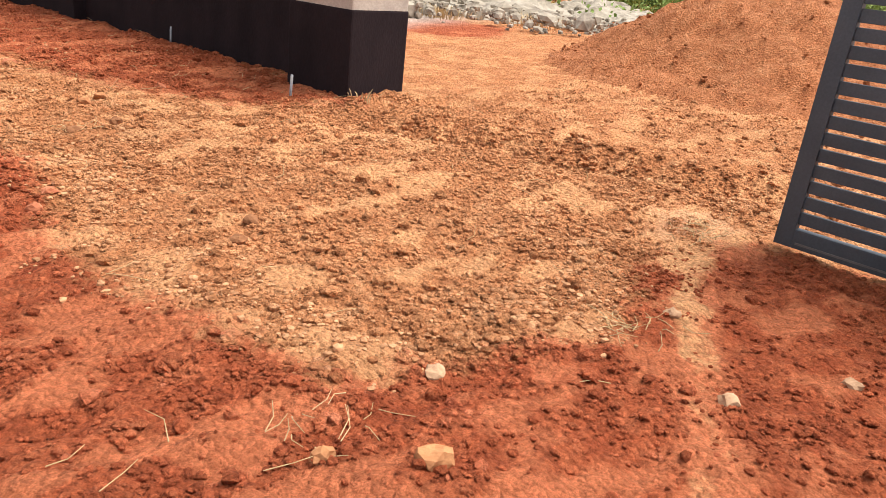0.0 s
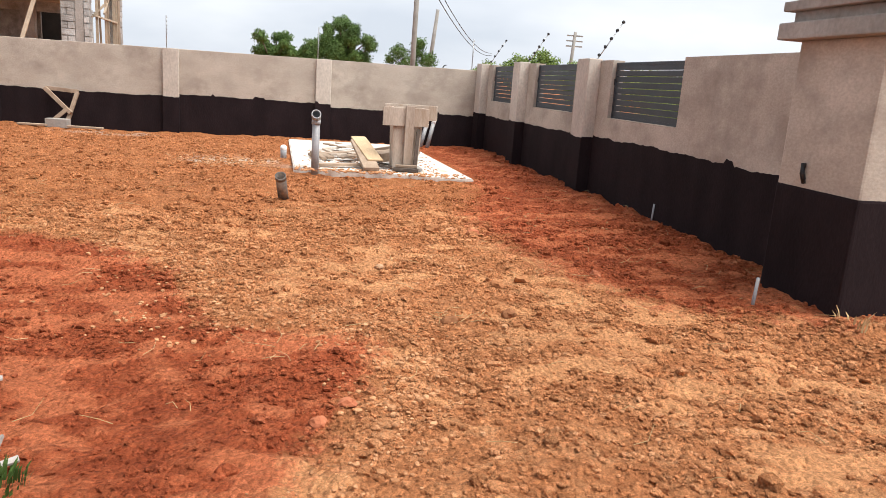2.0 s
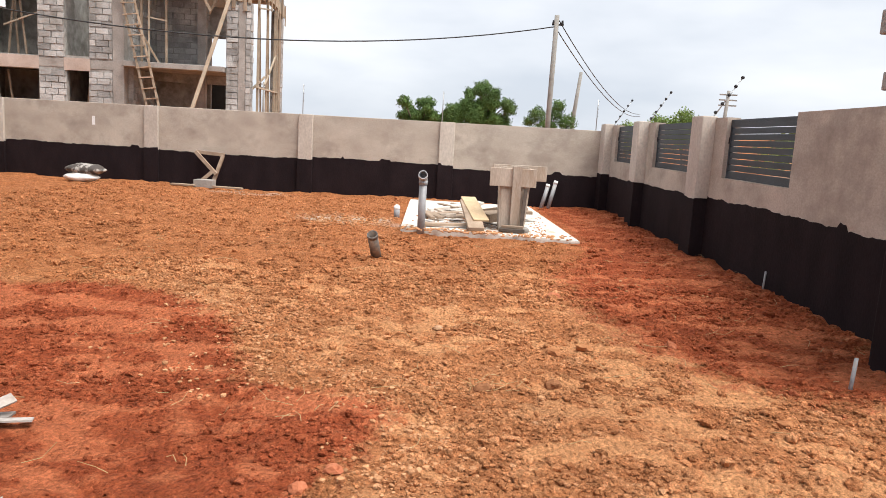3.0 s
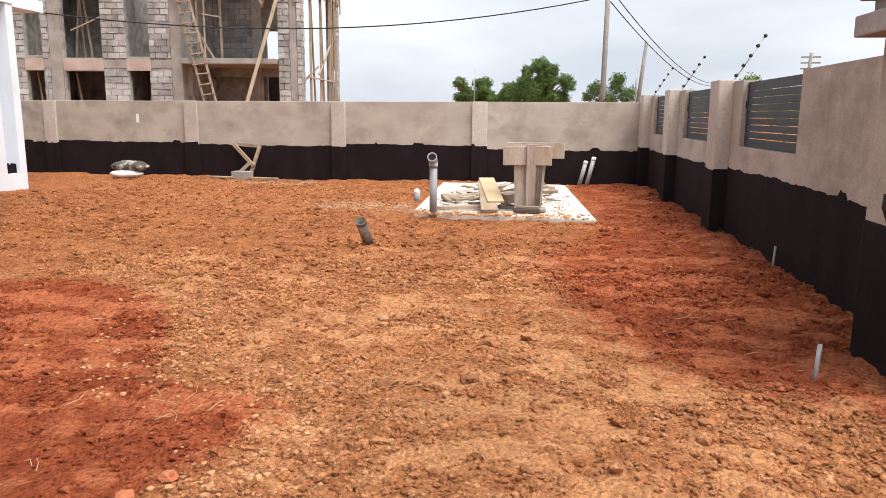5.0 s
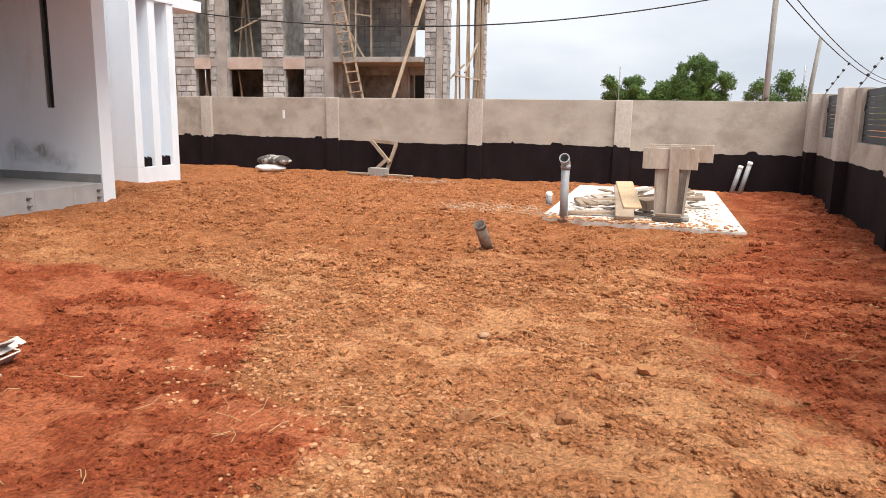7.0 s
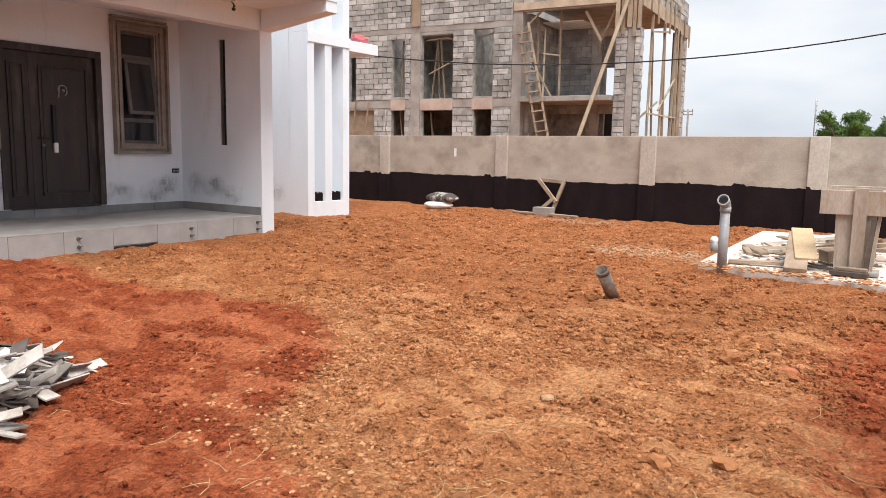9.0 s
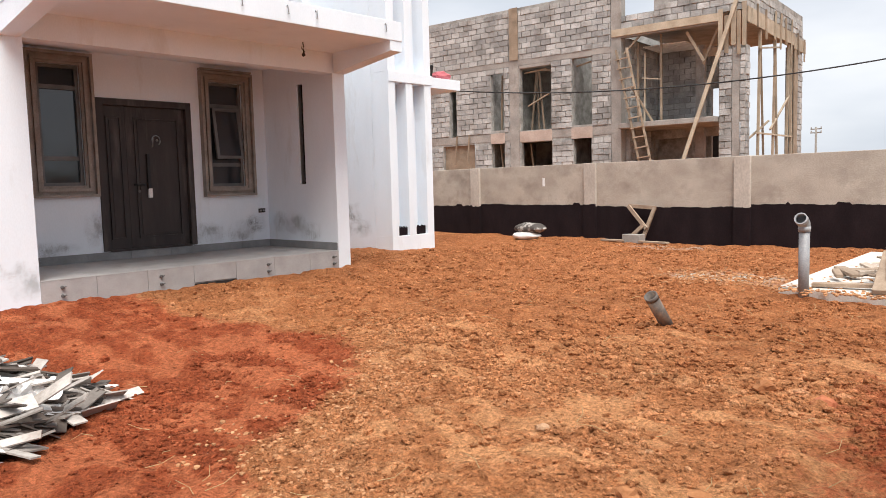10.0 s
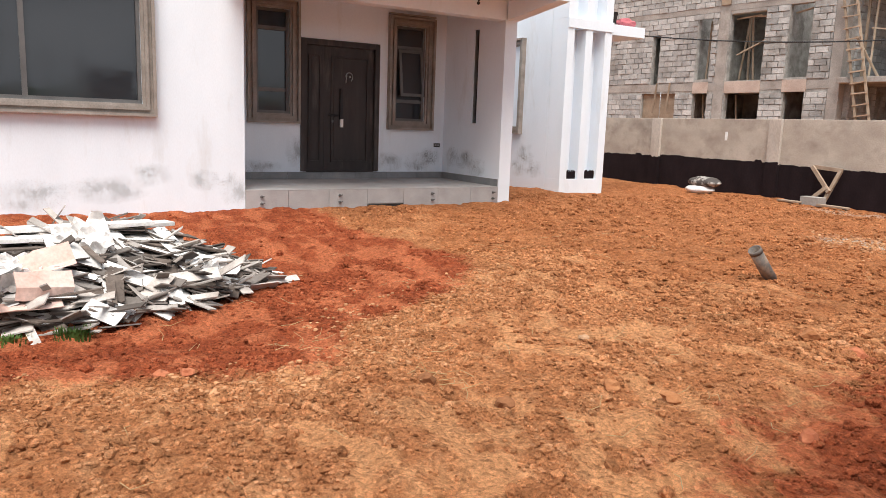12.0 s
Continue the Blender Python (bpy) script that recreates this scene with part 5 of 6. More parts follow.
vary_islands(FRAG, (0.15, 0.13, 0.12), (1.1, 1.08, 1.07))
part("splinter_litter", bm, FRAG, rubbish, "small broken board fragments and splinters")["kind"] = "stuff"

crumpled("wrapping_sheet", 0.36, 0.40, 2.0, PLASTIC, "crumpled white plastic wrapping", Matrix.Translation((0.42, 0.03, 0.48)) @ Matrix.Rotation(0.3, 4, "X") @ Matrix.Rotation(0.75, 4, "Y"), 0.10, 14)
crumpled("wrapping_sheet", 0.20, 0.34, 5.0, PLASTIC, "crumpled white plastic wrapping", Matrix.Translation((0.52, 1.0, 0.20)) @ Matrix.Rotation(0.6, 4, "Z") @ Matrix.Rotation(0.55, 4, "Y"), 0.07, 12)
crumpled("wrapping_sheet", 0.30, 0.34, 8.0, PLASTIC, "crumpled white plastic wrapping", Matrix.Translation((1.0, -0.42, 0.34)) @ Matrix.Rotation(0.2, 4, "Z") @ Matrix.Rotation(0.8, 4, "Y"), 0.13, 12)
CARD = surface("pink_card", (0.58, 0.38, 0.32), (0.72, 0.56, 0.50), 4, 40, 0.85, relief=0.1)


def folded(w, ln, fold, label, m, mat):
    """A stiff sheet with one sharp fold along its length and a torn edge."""
    bm = bmesh.new()
    k = 6
    c, q = math.cos(fold), math.sin(fold)
    rows = []
    for i in range(k + 1):
        y = ln * (i / k - 0.5)
        e = 0.04 * noise.noise((i * 1.3, ln * 7, w))
        rows.append([bm.verts.new(p) for p in ((-w * 0.6 + e, y, 0), (-w * 0.25, y, 0.012 * noise.noise((i, w * 9, 2))), (0, y + e * 0.5, 0), (w * 0.4 * c + e, y, w * 0.4 * q))])
    for a, b in zip(rows, rows[1:]):
        for i in range(3):
            bm.faces.new((a[i], a[i + 1], b[i + 1], b[i]))
    ex = bmesh.ops.extrude_face_region(bm, geom=bm.faces[:])
    bmesh.ops.translate(bm, verts=[e for e in ex["geom"] if isinstance(e, bmesh.types.BMVert)], vec=(0, 0, 0.005))
    part("card_sheet", bm, mat, rubbish, label, m)


for x, y, z, rz, ry, rx, w, ln, fo, mt in ((0.98, -0.20, 0.27, 0.5, 1.0, 0.5, 0.34, 0.40, 0.9, CARD), (1.22, -0.22, 0.17, 0.2, 0.9, -0.2, 0.30, 0.44, -0.8, CARD), (1.10, -0.52, 0.24, 1.1, 0.7, 0.3, 0.36, 0.40, 1.1, BOARD),
                                           (1.28, -0.62, 0.14, 1.9, 0.4, 0.1, 0.34, 0.40, 0.7, BOARD), (0.80, -0.62, 0.33, 0.8, 0.8, -0.3, 0.34, 0.36, 1.0, BOARD), (1.36, -0.38, 0.05, 0.1, 0.12, 0.0, 0.40, 0.62, 0.4, CARD),
                                           (0.62, -0.95, 0.33, 1.6, 0.7, 0.2, 0.40, 0.40, 0.8, BOARD), (0.9, -1.0, 0.22, 0.4, 0.6, 0.1, 0.40, 0.46, 0.9, CARD)):
    folded(w * 0.7, ln * 0.85, fo, "folded pale pink card sheet" if mt is CARD else "folded white card sheet",
           Matrix.Translation((x, y, z + 0.10)) @ Matrix.Rotation(rz, 4, "Z") @ Matrix.Rotation(ry, 4, "Y") @ Matrix.Rotation(rx, 4, "X"), mt)
for x, y, z, a, ln in ((0.06, 0.0, 0.525, 12, 1.2), (-0.12, 0.30, 0.485, 22, 1.0), (0.30, -0.35, 0.47, 6, 1.0)):
    m = Matrix.Translation((x, y, z)) @ Matrix.Rotation(radians(a), 4, "Z")
    part("long_board", boxm(-0.09, 0.09, -ln / 2, ln / 2, -0.018, 0.018, 0.004), BOARD, rubbish, "long cream board", m)


def tuft(name, x, y, k, h, mat, label, rng, spread=0.12):
    bm = bmesh.new()
    z = ground_height(x, y)
    for _ in range(k):
        a, d = rng.uniform(0, 6.28), rng.uniform(0, spread)
        bx, by = x + math.cos(a) * d, y + math.sin(a) * d
        hh, ln = h * rng.uniform(0.5, 1.1), h * rng.uniform(0.1, 0.6)
        s = Vector((-math.sin(a), math.cos(a), 0)) * 0.006 * (1 + h)
        p0, p1, p2 = Vector((bx, by, z - 0.02)), Vector((bx + math.cos(a) * ln * 0.4, by + math.sin(a) * ln * 0.4, z + hh * 0.6)), Vector((bx + math.cos(a) * ln, by + math.sin(a) * ln, z + hh))
        v = [bm.verts.new(q) for q in (p0 - s, p0 + s, p1 + s, p1 - s, p2)]
        bm.faces.new((v[0], v[1], v[2], v[3]))
        bm.faces.new((v[3], v[2], v[4]))
    return tagged(part(name, bm, mat), label, "grass", kind="stuff")


tuft("grass_tuft", 0.36, 2.52, 120, 0.07, LEAF, "small green grass tuft at the edge of the pile", rng)
tuft("grass_tuft", 0.26, 2.16, 70, 0.05, LEAF, "small green grass tuft at the edge of the pile", rng)
tuft("grass_tuft", -2.2, 2.2, 50, 0.12, LEAFL, "small light green grass tuft behind the pile", rng)
tuft("grass_tuft", 4.78, 4.1, 14, 0.1, STRAW, "dry grass stalks by the gate pillar", rng)

# ---- gate leaf ----
gate = thing("gate_leaf", "dark grey slatted metal gate leaf standing open", "gate", Matrix.Translation((4.53, 0.23, 0.01)) @ Matrix.Rotation(radians(-4), 4, "Z"))
GL, GH = 3.4, 1.95
for y0 in (-0.10, -GL):
    part("stile", boxm(-0.03, 0.03, y0, y0 + 0.10, 0.0, GH, 0.004), GATE, gate)
part("bottom_rail", boxm(-0.03, 0.03, -GL + 0.10, -0.10, 0.0, 0.11, 0.004), GATE, gate)
part("top_rail", boxm(-0.03, 0.03, -GL + 0.10, -0.10, GH - 0.08, GH, 0.004), GATE, gate)
slat = mesh_of("slat", boxm(-0.016, 0.016, -GL + 0.10, -0.10, -0.035, 0.035, 0.003), GATE)
for i in range(19):
    piece("slat", slat, gate, Matrix.Translation((0, 0, 0.175 + i * 0.0925)))
part("edge_lug", boxm(0.03, 0.045, -0.10, 0.0, 0.35, 0.43), GATE, gate)
part("lower_sleeve", boxm(-0.035, -0.0305, -2.0, -0.12, 0.025, 0.037), ALU, gate, "scuffed metal runner")


# ---- the block building next door: local x along its front (0 at the near corner, negative towards its far end), local y inwards ----
BM = Matrix.Translation((-7.55, 28.2, 0)) @ Matrix.Rotation(radians(8.5), 4, "Z")
bld = thing("block_building", "unfinished two-storey grey concrete block building with timber props", "building", BM)
X0, TOPZ, PTOP = -16.0, 8.72, 8.05
CORNER = (-5.09, -4.68)
MID = (-9.86, -9.40)
HOLES = [(-10.86, -10.18, 3.62, 6.13), (-9.34, -7.81, 3.53, 6.15), (-6.84, -5.95, 3.58, 6.27), (-13.17, -12.79, 3.3, 5.6),
         (-13.6, -11.77, 0.6, 3.06), (-10.86, -10.18, 0.6, 3.08), (-9.31, -7.79, 0.6, 3.02), (-6.78, -5.98, 0.6, 3.13)]
bm = wall_with_holes(0.0, 0.2, X0, -4.9, -0.5, TOPZ, HOLES)
bmesh.ops.transform(bm, matrix=Matrix(((0, 1, 0, 0), (1, 0, 0, 0.012), (0, 0, 1, 0), (0, 0, 0, 1))), verts=bm.verts)
part("front_wall", bm, MORTAR, bld, "grey block wall with rough mortar joints")
BANDS = [(3.14, 3.46), (6.30, 6.54)]
for z0, z1 in BANDS:
    xs = [X0] + ([v for h in HOLES if h[2] < z1 and h[3] > z0 for v in h[:2]]) + [MID[0], MID[1], CORNER[0]]
    xs = sorted(xs)
    for a, b in zip(xs, xs[1:]):
        c = (a + b) / 2
        if MID[0] < c < MID[1] or any(h[0] < c < h[1] and h[2] < (z0 + z1) / 2 < h[3] for h in HOLES):
            continue
        part("concrete_beam", boxm(a, b, -0.006, 0.21, z0, z1, 0.006), CONC, bld)
part("concrete_column", boxm(*MID, -0.02, 0.23, -0.5, TOPZ, 0.01), CONC, bld)
part("concrete_column", boxm(*CORNER, -0.02, 0.4, -0.5, 8.85, 0.01), CONC, bld)
part("column_form", boxm(MID[0] + 0.05, MID[1] + 0.01, -0.06, -0.022, 6.55, TOPZ + 0.02, 0.004), FORM, bld, "timber column formwork")
PINKC = surface("pinkish_form_board", (0.36, 0.28, 0.235), (0.50, 0.41, 0.36), 2, 30, 0.9, relief=0.3)
for h in HOLES[:3]:
    part("spandrel_board", boxm(h[0] - 0.03, h[1] + 0.03, -0.03, -0.008, 3.04, 3.50, 0.004), PINKC, bld, "pinkish weathered form board")
for h, t in zip(HOLES[:3], (6.18, 6.19, 6.30)):
    part("lintel_board", boxm(h[0], h[1], -0.014, 0.2, t - 0.02, t + 0.10, 0.004), CONC, bld)

# rooms behind the openings
part("upper_floor", boxm(X0, -4.7, 0.22, 7.5, 3.20, 3.42), CONC, bld)
part("upper_ceiling", boxm(X0, -4.7, 2.4, 7.5, 6.58, 6.75), CONC, bld)
part("room_wall", boxm(X0, -4.7, 4.2, 4.4, -0.5, 6.58), MORTAR, bld)
part("rear_wall", boxm(X0, -4.7, 7.5, 7.7, -0.5, TOPZ), MORTAR, bld)
part("end_wall", boxm(X0 - 0.2, X0, 0.0, 7.7, -0.5, TOPZ), MORTAR, bld)
for x in (-11.3, -7.2):
    part("partition", boxm(x, x + 0.18, 0.25, 4.2, -0.5, 6.58), MORTAR, bld)
rw = random.Random(3)
for h in HOLES[:3] + HOLES[4:]:
    for k in range(3 if h[1] - h[0] > 1 else 2):
        a = rw.uniform(h[0] + 0.08, h[1] - 0.08)
        bm = bmesh.new()
        beam(bm, (a, 0.5 + 0.2 * k, h[2] - 0.3), (a + rw.uniform(-0.4, 0.4), 0.6 + 0.2 * k, h[3] - 0.05), 0.07, 0.05, (0, 1, 0))
        part("prop", bm, FORM, bld)
for a, b in (((-9.3, 0.35, 6.0), (-8.3, 0.5, 6.1)), ((-8.6, 0.4, 6.05), (-7.85, 0.4, 6.0)), ((-9.25, 0.5, 4.6), (-8.0, 0.4, 5.1)), ((-6.8, 0.35, 6.0), (-6.0, 0.35, 6.15))):
    bm = bmesh.new()
    beam(bm, a, b, 0.08, 0.05)
    part("prop", bm, WOODB, bld)
for x in (-12.85, -12.15):
    bm = bmesh.new()
    beam(bm, (x, -0.1, 2.2), (x + 0.15, -0.12, 3.5), 0.06, 0.05, (0, 1, 0))
    part("prop", bm, FORM, bld)
part("louvre_board", boxm(-13.6, -11.8, 0.15, 0.19, 0.6, 3.06), FORM, bld, "grey boards closing an opening")

# open corner bay
part("bay_beam", boxm(-5.05, -0.9, -0.07, 0.0, 6.86, 7.14, 0.006), WOODB, bld, "sawn timber beam form")
part("bay_parapet", boxm(-3.35, -0.0, 0.012, 0.2, 7.15, PTOP), MORTAR, bld)
part("bay_parapet", boxm(-4.68, -3.352, 0.012, 0.2, 7.15, 7.62), MORTAR, bld)
part("bay_ring", boxm(-4.68, -0.9, 0.004, 0.25, 6.80, 7.148), CONC, bld)
part("corner_pillar", boxm(-0.92, -0.012, 0.012, 0.5, -0.5, 5.95), MORTAR, bld)
part("corner_strip", boxm(-0.45, -0.2, -0.02, 0.05, -0.5, 5.95, 0.006), CONC, bld)
for x, w, z0, z1, dy in ((-0.95, 0.16, 5.85, 7.25, 0.0), (-0.72, 0.14, 5.7, 7.0, 0.03), (-0.5, 0.18, 5.95, 7.3, 0.0), (-0.28, 0.12, 5.6, 7.1, 0.04), (-0.12, 0.14, 5.9, 7.4, 0.0)):
    part("form_board", boxm(x, x + w, -0.06 - dy, -0.02 - dy, z0, z1, 0.004), FORM if dy else WOODB, bld)
part("side_parapet", boxm(-0.2, -0.012, 0.2, 8.15, 7.25, 8.15), MORTAR, bld)
part("side_ring", boxm(-0.25, -0.002, 0.5, 8.4, 6.75, 7.248), CONC, bld)
for y0, y1, z0, z1 in ((0.1, 2.3, 6.72, 7.26), (2.3, 4.6, 6.68, 7.22), (4.6, 6.6, 6.72, 7.2), (6.6, 8.6, 6.6, 7.12)):
    part("side_form_board", boxm(0.002, 0.04, y0, y1 - 0.02, z0, z1, 0.004), WOODB, bld, "sawn timber side form")
for k in range(9):
    y = 0.4 + k * 0.95 + rw.uniform(-0.28, 0.28)
    bm = bmesh.new()
    beam(bm, (0.068, y, 6.2 + 0.5 * rw.random()), (0.066, y + rw.uniform(-0.16, 0.16), 7.15 + 0.55 * rw.random()), rw.uniform(0.07, 0.14), 0.045, (1, 0, 0))
    part("side_strut", bm, FORM if k % 3 else WOODB, bld)
part("side_column", boxm(-0.4, -0.012, 7.0, 8.2, -0.5, 6.75), MORTAR, bld)
part("side_column_form", boxm(-0.02, 0.03, 6.75, 7.3, -0.5, 6.7, 0.004), FORM, bld)
for y, ln, w in ((1.5, 0.1, 0.09), (2.5, -0.15, 0.07), (3.5, 0.12, 0.08), (4.3, -0.1, 0.10), (5.6, 0.1, 0.09), (6.4, 0.0, 0.1)):
    bm = bmesh.new()
    beam(bm, (0.0, y, 0.5), (-0.05, y + ln * 4, 6.7), w, w, (0, 1, 0))
    part("prop", bm, FORM if w < 0.09 else WOODB, bld)
for a, b in (((0.0, 1.2, 2.9), (0.0, 6.5, 2.95)), ((0.0, 3.2, 3.1), (0.0, 6.0, 4.6)), ((0.0, 1.6, 6.0), (0.0, 4.6, 6.4)), ((-0.6, 0.6, 2.2), (0.1, 2.6, 3.4))):
    bm = bmesh.new()
    beam(bm, a, b, 0.07, 0.06)
    part("prop", bm, WOODB, bld)

# inside the bay
part("balcony_slab", boxm(-4.66, -0.94, -0.35, 3.2, 3.30, 3.50, 0.02), CONC, bld, "rough concrete balcony slab")
part("bay_inner_wall", boxm(-4.68, -2.25, 3.2, 3.4, -0.5, 6.55), MORTAR, bld)
part("bay_inner_wall", boxm(-2.25, -1.6, 3.2, 3.4, 4.9, 6.55), MORTAR, bld)
part("bay_inner_wall", boxm(-4.68, -4.5, 0.4, 3.2, -0.5, 6.8), MORTAR, bld)
part("bay_column", boxm(-2.55, -2.22, 2.2, 2.5, -0.5, 6.5, 0.01), CONC, bld)
part("bay_soffit_board", boxm(-4.3, -2.6, 1.2, 3.1, 6.52, 6.56), BOARD, bld, "pale plywood soffit")
part("bay_lower_wall", wall_with_holes(2.4, 2.6, -4.66, -0.94, -0.5, 3.3, [(-4.35, -2.75, 0.8, 2.95), (-2.4, -1.0, 0.8, 2.95)]), MORTAR, bld, m=Matrix(((0, 1, 0, 0), (1, 0, 0, 0), (0, 0, 1, 0), (0, 0, 0, 1))))
# dark panel: the unlit room's shade put into colour
part("bay_room_shade", boxm(-4.6, -1.0, 3.9, 4.0, -0.5, 3.3), DARK, bld)
for a, b, w, mt in (((-3.3, 0.6, 3.5), (-3.35, 0.7, 6.85), 0.08, FORM), ((-4.2, 0.5, 3.5), (-4.2, 0.5, 6.6), 0.08, FORM), ((-3.9, 0.4, 3.5), (-3.95, 0.6, 6.2), 0.06, WOODB), ((-2.2, 0.3, 6.7), (-1.6, 0.4, 5.6), 0.1, WOODB),
                    ((-4.6, 0.1, 6.2), (-3.9, 0.1, 6.85), 0.07, FORM), ((-3.9, 0.2, 5.2), (-3.2, 0.3, 5.1), 0.05, WOODB), ((-4.2, -0.2, 4.9), (-3.4, 0.0, 3.5), 0.07, FORM), ((-1.7, 0.6, 5.5), (-1.1, 0.4, 6.7), 0.08, FORM)):
    bm = bmesh.new()
    beam(bm, a, b, w, w * 0.8, (0, 1, 0))
    part("prop", bm, mt, bld)
part("bay_roof", boxm(-4.66, -0.26, 0.26, 8.1, 7.15, 7.24), CONC, bld)
part("bay_back_beam", boxm(-2.2, -0.9, 2.0, 2.1, 6.0, 6.3, 0.006), WOODB, bld)

# ladder and long brace stand against the building
ladder = thing("site_ladder", "rough site-made timber ladder leaning on the building", "ladder", BM)
lo, hi = Vector((-2.87, -0.75, 0.0)), Vector((-4.62, -0.12, 6.35))
side = Vector((0.42, 0.05, 0.05))
for sgn in (-0.5, 0.5):
    bm = bmesh.new()
    beam(bm, lo + Vector((-0.1, 0, 0)) + side * sgn, hi + side * sgn, 0.075, 0.06, (0, 1, 0))
    part("rail", bm, FORM, ladder)
for i in range(16):
    p = lo.lerp(hi, 0.04 + 0.06 * i)
    bm = bmesh.new()
    beam(bm, p - side * 0.62 + Vector((-0.05, -0.05, rw.uniform(-0.03, 0.03))), p + side * 0.62 + Vector((-0.05, -0.05, 0)), 0.06, 0.045)
    part("rung", bm, WOOD, ladder)
bm = bmesh.new()
beam(bm, (-2.55, -0.9, 0.0), (-0.28, -0.12, 7.55), 0.13, 0.07, (0, 1, 0))
ob = part("brace_pole", bm, WOODB)
ob.matrix_world = BM
tagged(ob, "long pale timber brace leaning against the building", "brace")

# the blocks, course by course
BH, BL = 0.232, 0.47


def courses(x0, x1, z0, z1, blocked, seed, axis="x", plane=0.0):
    out, r = [], random.Random(seed)
    k, z = 0, z0
    while z + BH <= z1 + 0.02:
        x = x0 - (BL / 2 if k % 2 else 0) - r.uniform(0, 0.05)
        while x < x1:
            a, b = max(x, x0), min(x + BL, x1)
            spans = [(a, b)]
            for h in blocked:
                if z + BH * 0.75 > h[2] and z + BH * 0.25 < h[3]:
                    nxt = []
                    for p, q in spans:
                        if h[1] <= p or h[0] >= q:
                            nxt.append((p, q))
                        else:
                            if h[0] - p > 0.07:
                                nxt.append((p, h[0]))
                            if q - h[1] > 0.07:
                                nxt.append((h[1], q))
                    spans = nxt
            for p, q in spans:
                if q - p > 0.08:
                    out.append((axis, plane, p + r.uniform(0, 0.014), q - r.uniform(0, 0.014), z + r.uniform(-0.011, 0.011), r.uniform(0, 0.026)))
            x += BL
        z += BH
        k += 1
    return out


stops = HOLES + [(MID[0] - 0.01, MID[1] + 0.01, -1, 99)] + [(X0, CORNER[0], z0, z1) for z0, z1 in BANDS]
front = courses(X0, CORNER[0] - 0.01, 1.2, TOPZ, stops, 5)
bay = courses(-3.34, 0.0, 7.16, PTOP, [], 6) + courses(-4.67, -3.36, 7.16, 7.62, [], 7) + courses(-0.92, 0.0, 1.2, 5.9, [(-0.46, -0.19, 0, 9)], 8)
inner = courses(-4.48, -2.27, 3.5, 6.5, [], 9, "x", 3.19)
sides = courses(0.0, 8.15, 7.26, 8.15, [], 10, "y", -0.012) + courses(0.0, 0.5, 1.2, 5.9, [], 11, "y", -0.012) + courses(7.32, 8.2, 1.2, 6.7, [], 12, "y", -0.012)
reveal = courses(0.42, 3.2, 1.2, 6.8, [], 13, "y", -4.50)
bmb = bmesh.new()
box(bmb, -0.5, 0.5, 0, 1, 0, 1)
bmesh.ops.bevel(bmb, geom=bmb.edges[:], offset=0.03, segments=1, affect="EDGES")
BLOCKM = mesh_of("block", bmb, BLOCK)


def block_matrix(row):
    ax, plane, p, q, z, proud = row
    ln = q - p - 0.024
    s = Matrix.Diagonal((ln, 0.03 + proud, BH - 0.030, 1))
    if ax == "x":
        return Matrix.Translation(((p + q) / 2, plane - 0.012 - proud, z)) @ s
    return Matrix.Translation((plane + 0.012 + proud, (p + q) / 2, z)) @ Matrix.Rotation(radians(90), 4, "Z") @ s


near = [b for b in front if b[2] > -11.6 and b[4] > 3.4]
near = (near + bay)[:300]
chosen = set(map(id, near))
for b in near:
    piece("block", BLOCKM, bld, block_matrix(b))
bm = bmesh.new()
rest = [b for b in front + bay + inner + sides + reveal if id(b) not in chosen]
V, F = [], []
for b in rest:
    m, o = block_matrix(b), len(V)
    V += [tuple(m @ Vector(c)) for c in ((-0.5, 0, 0), (0.5, 0, 0), (0.5, 1, 0), (-0.5, 1, 0), (-0.5, 0, 1), (0.5, 0, 1), (0.5, 1, 1), (-0.5, 1, 1))]
    F += [tuple(o + i for i in f) for f in ((0, 3, 2, 1), (4, 5, 6, 7), (0, 1, 5, 4), (1, 2, 6, 5), (2, 3, 7, 6), (3, 0, 4, 7))]
bm.free()
me = bpy.data.meshes.new("block_masonry")
me.from_pydata(V, [], F)
BLOCKJ = surface("sandcrete_block_run", (0.30, 0.30, 0.295), (0.50, 0.495, 0.485), 1.6, 22, 0.95, relief=0.7, dist=0.03, stain=(0.22, 0.21, 0.195), stain_at=(0.48, 0.70), stain_scale=0.9)
vary_islands(BLOCKJ, (0.8,) * 3, (1.2,) * 3)
me.materials.append(BLOCKJ)
ob = new("block_masonry", me)
ob.parent = bld
ob["kind"] = "stuff"


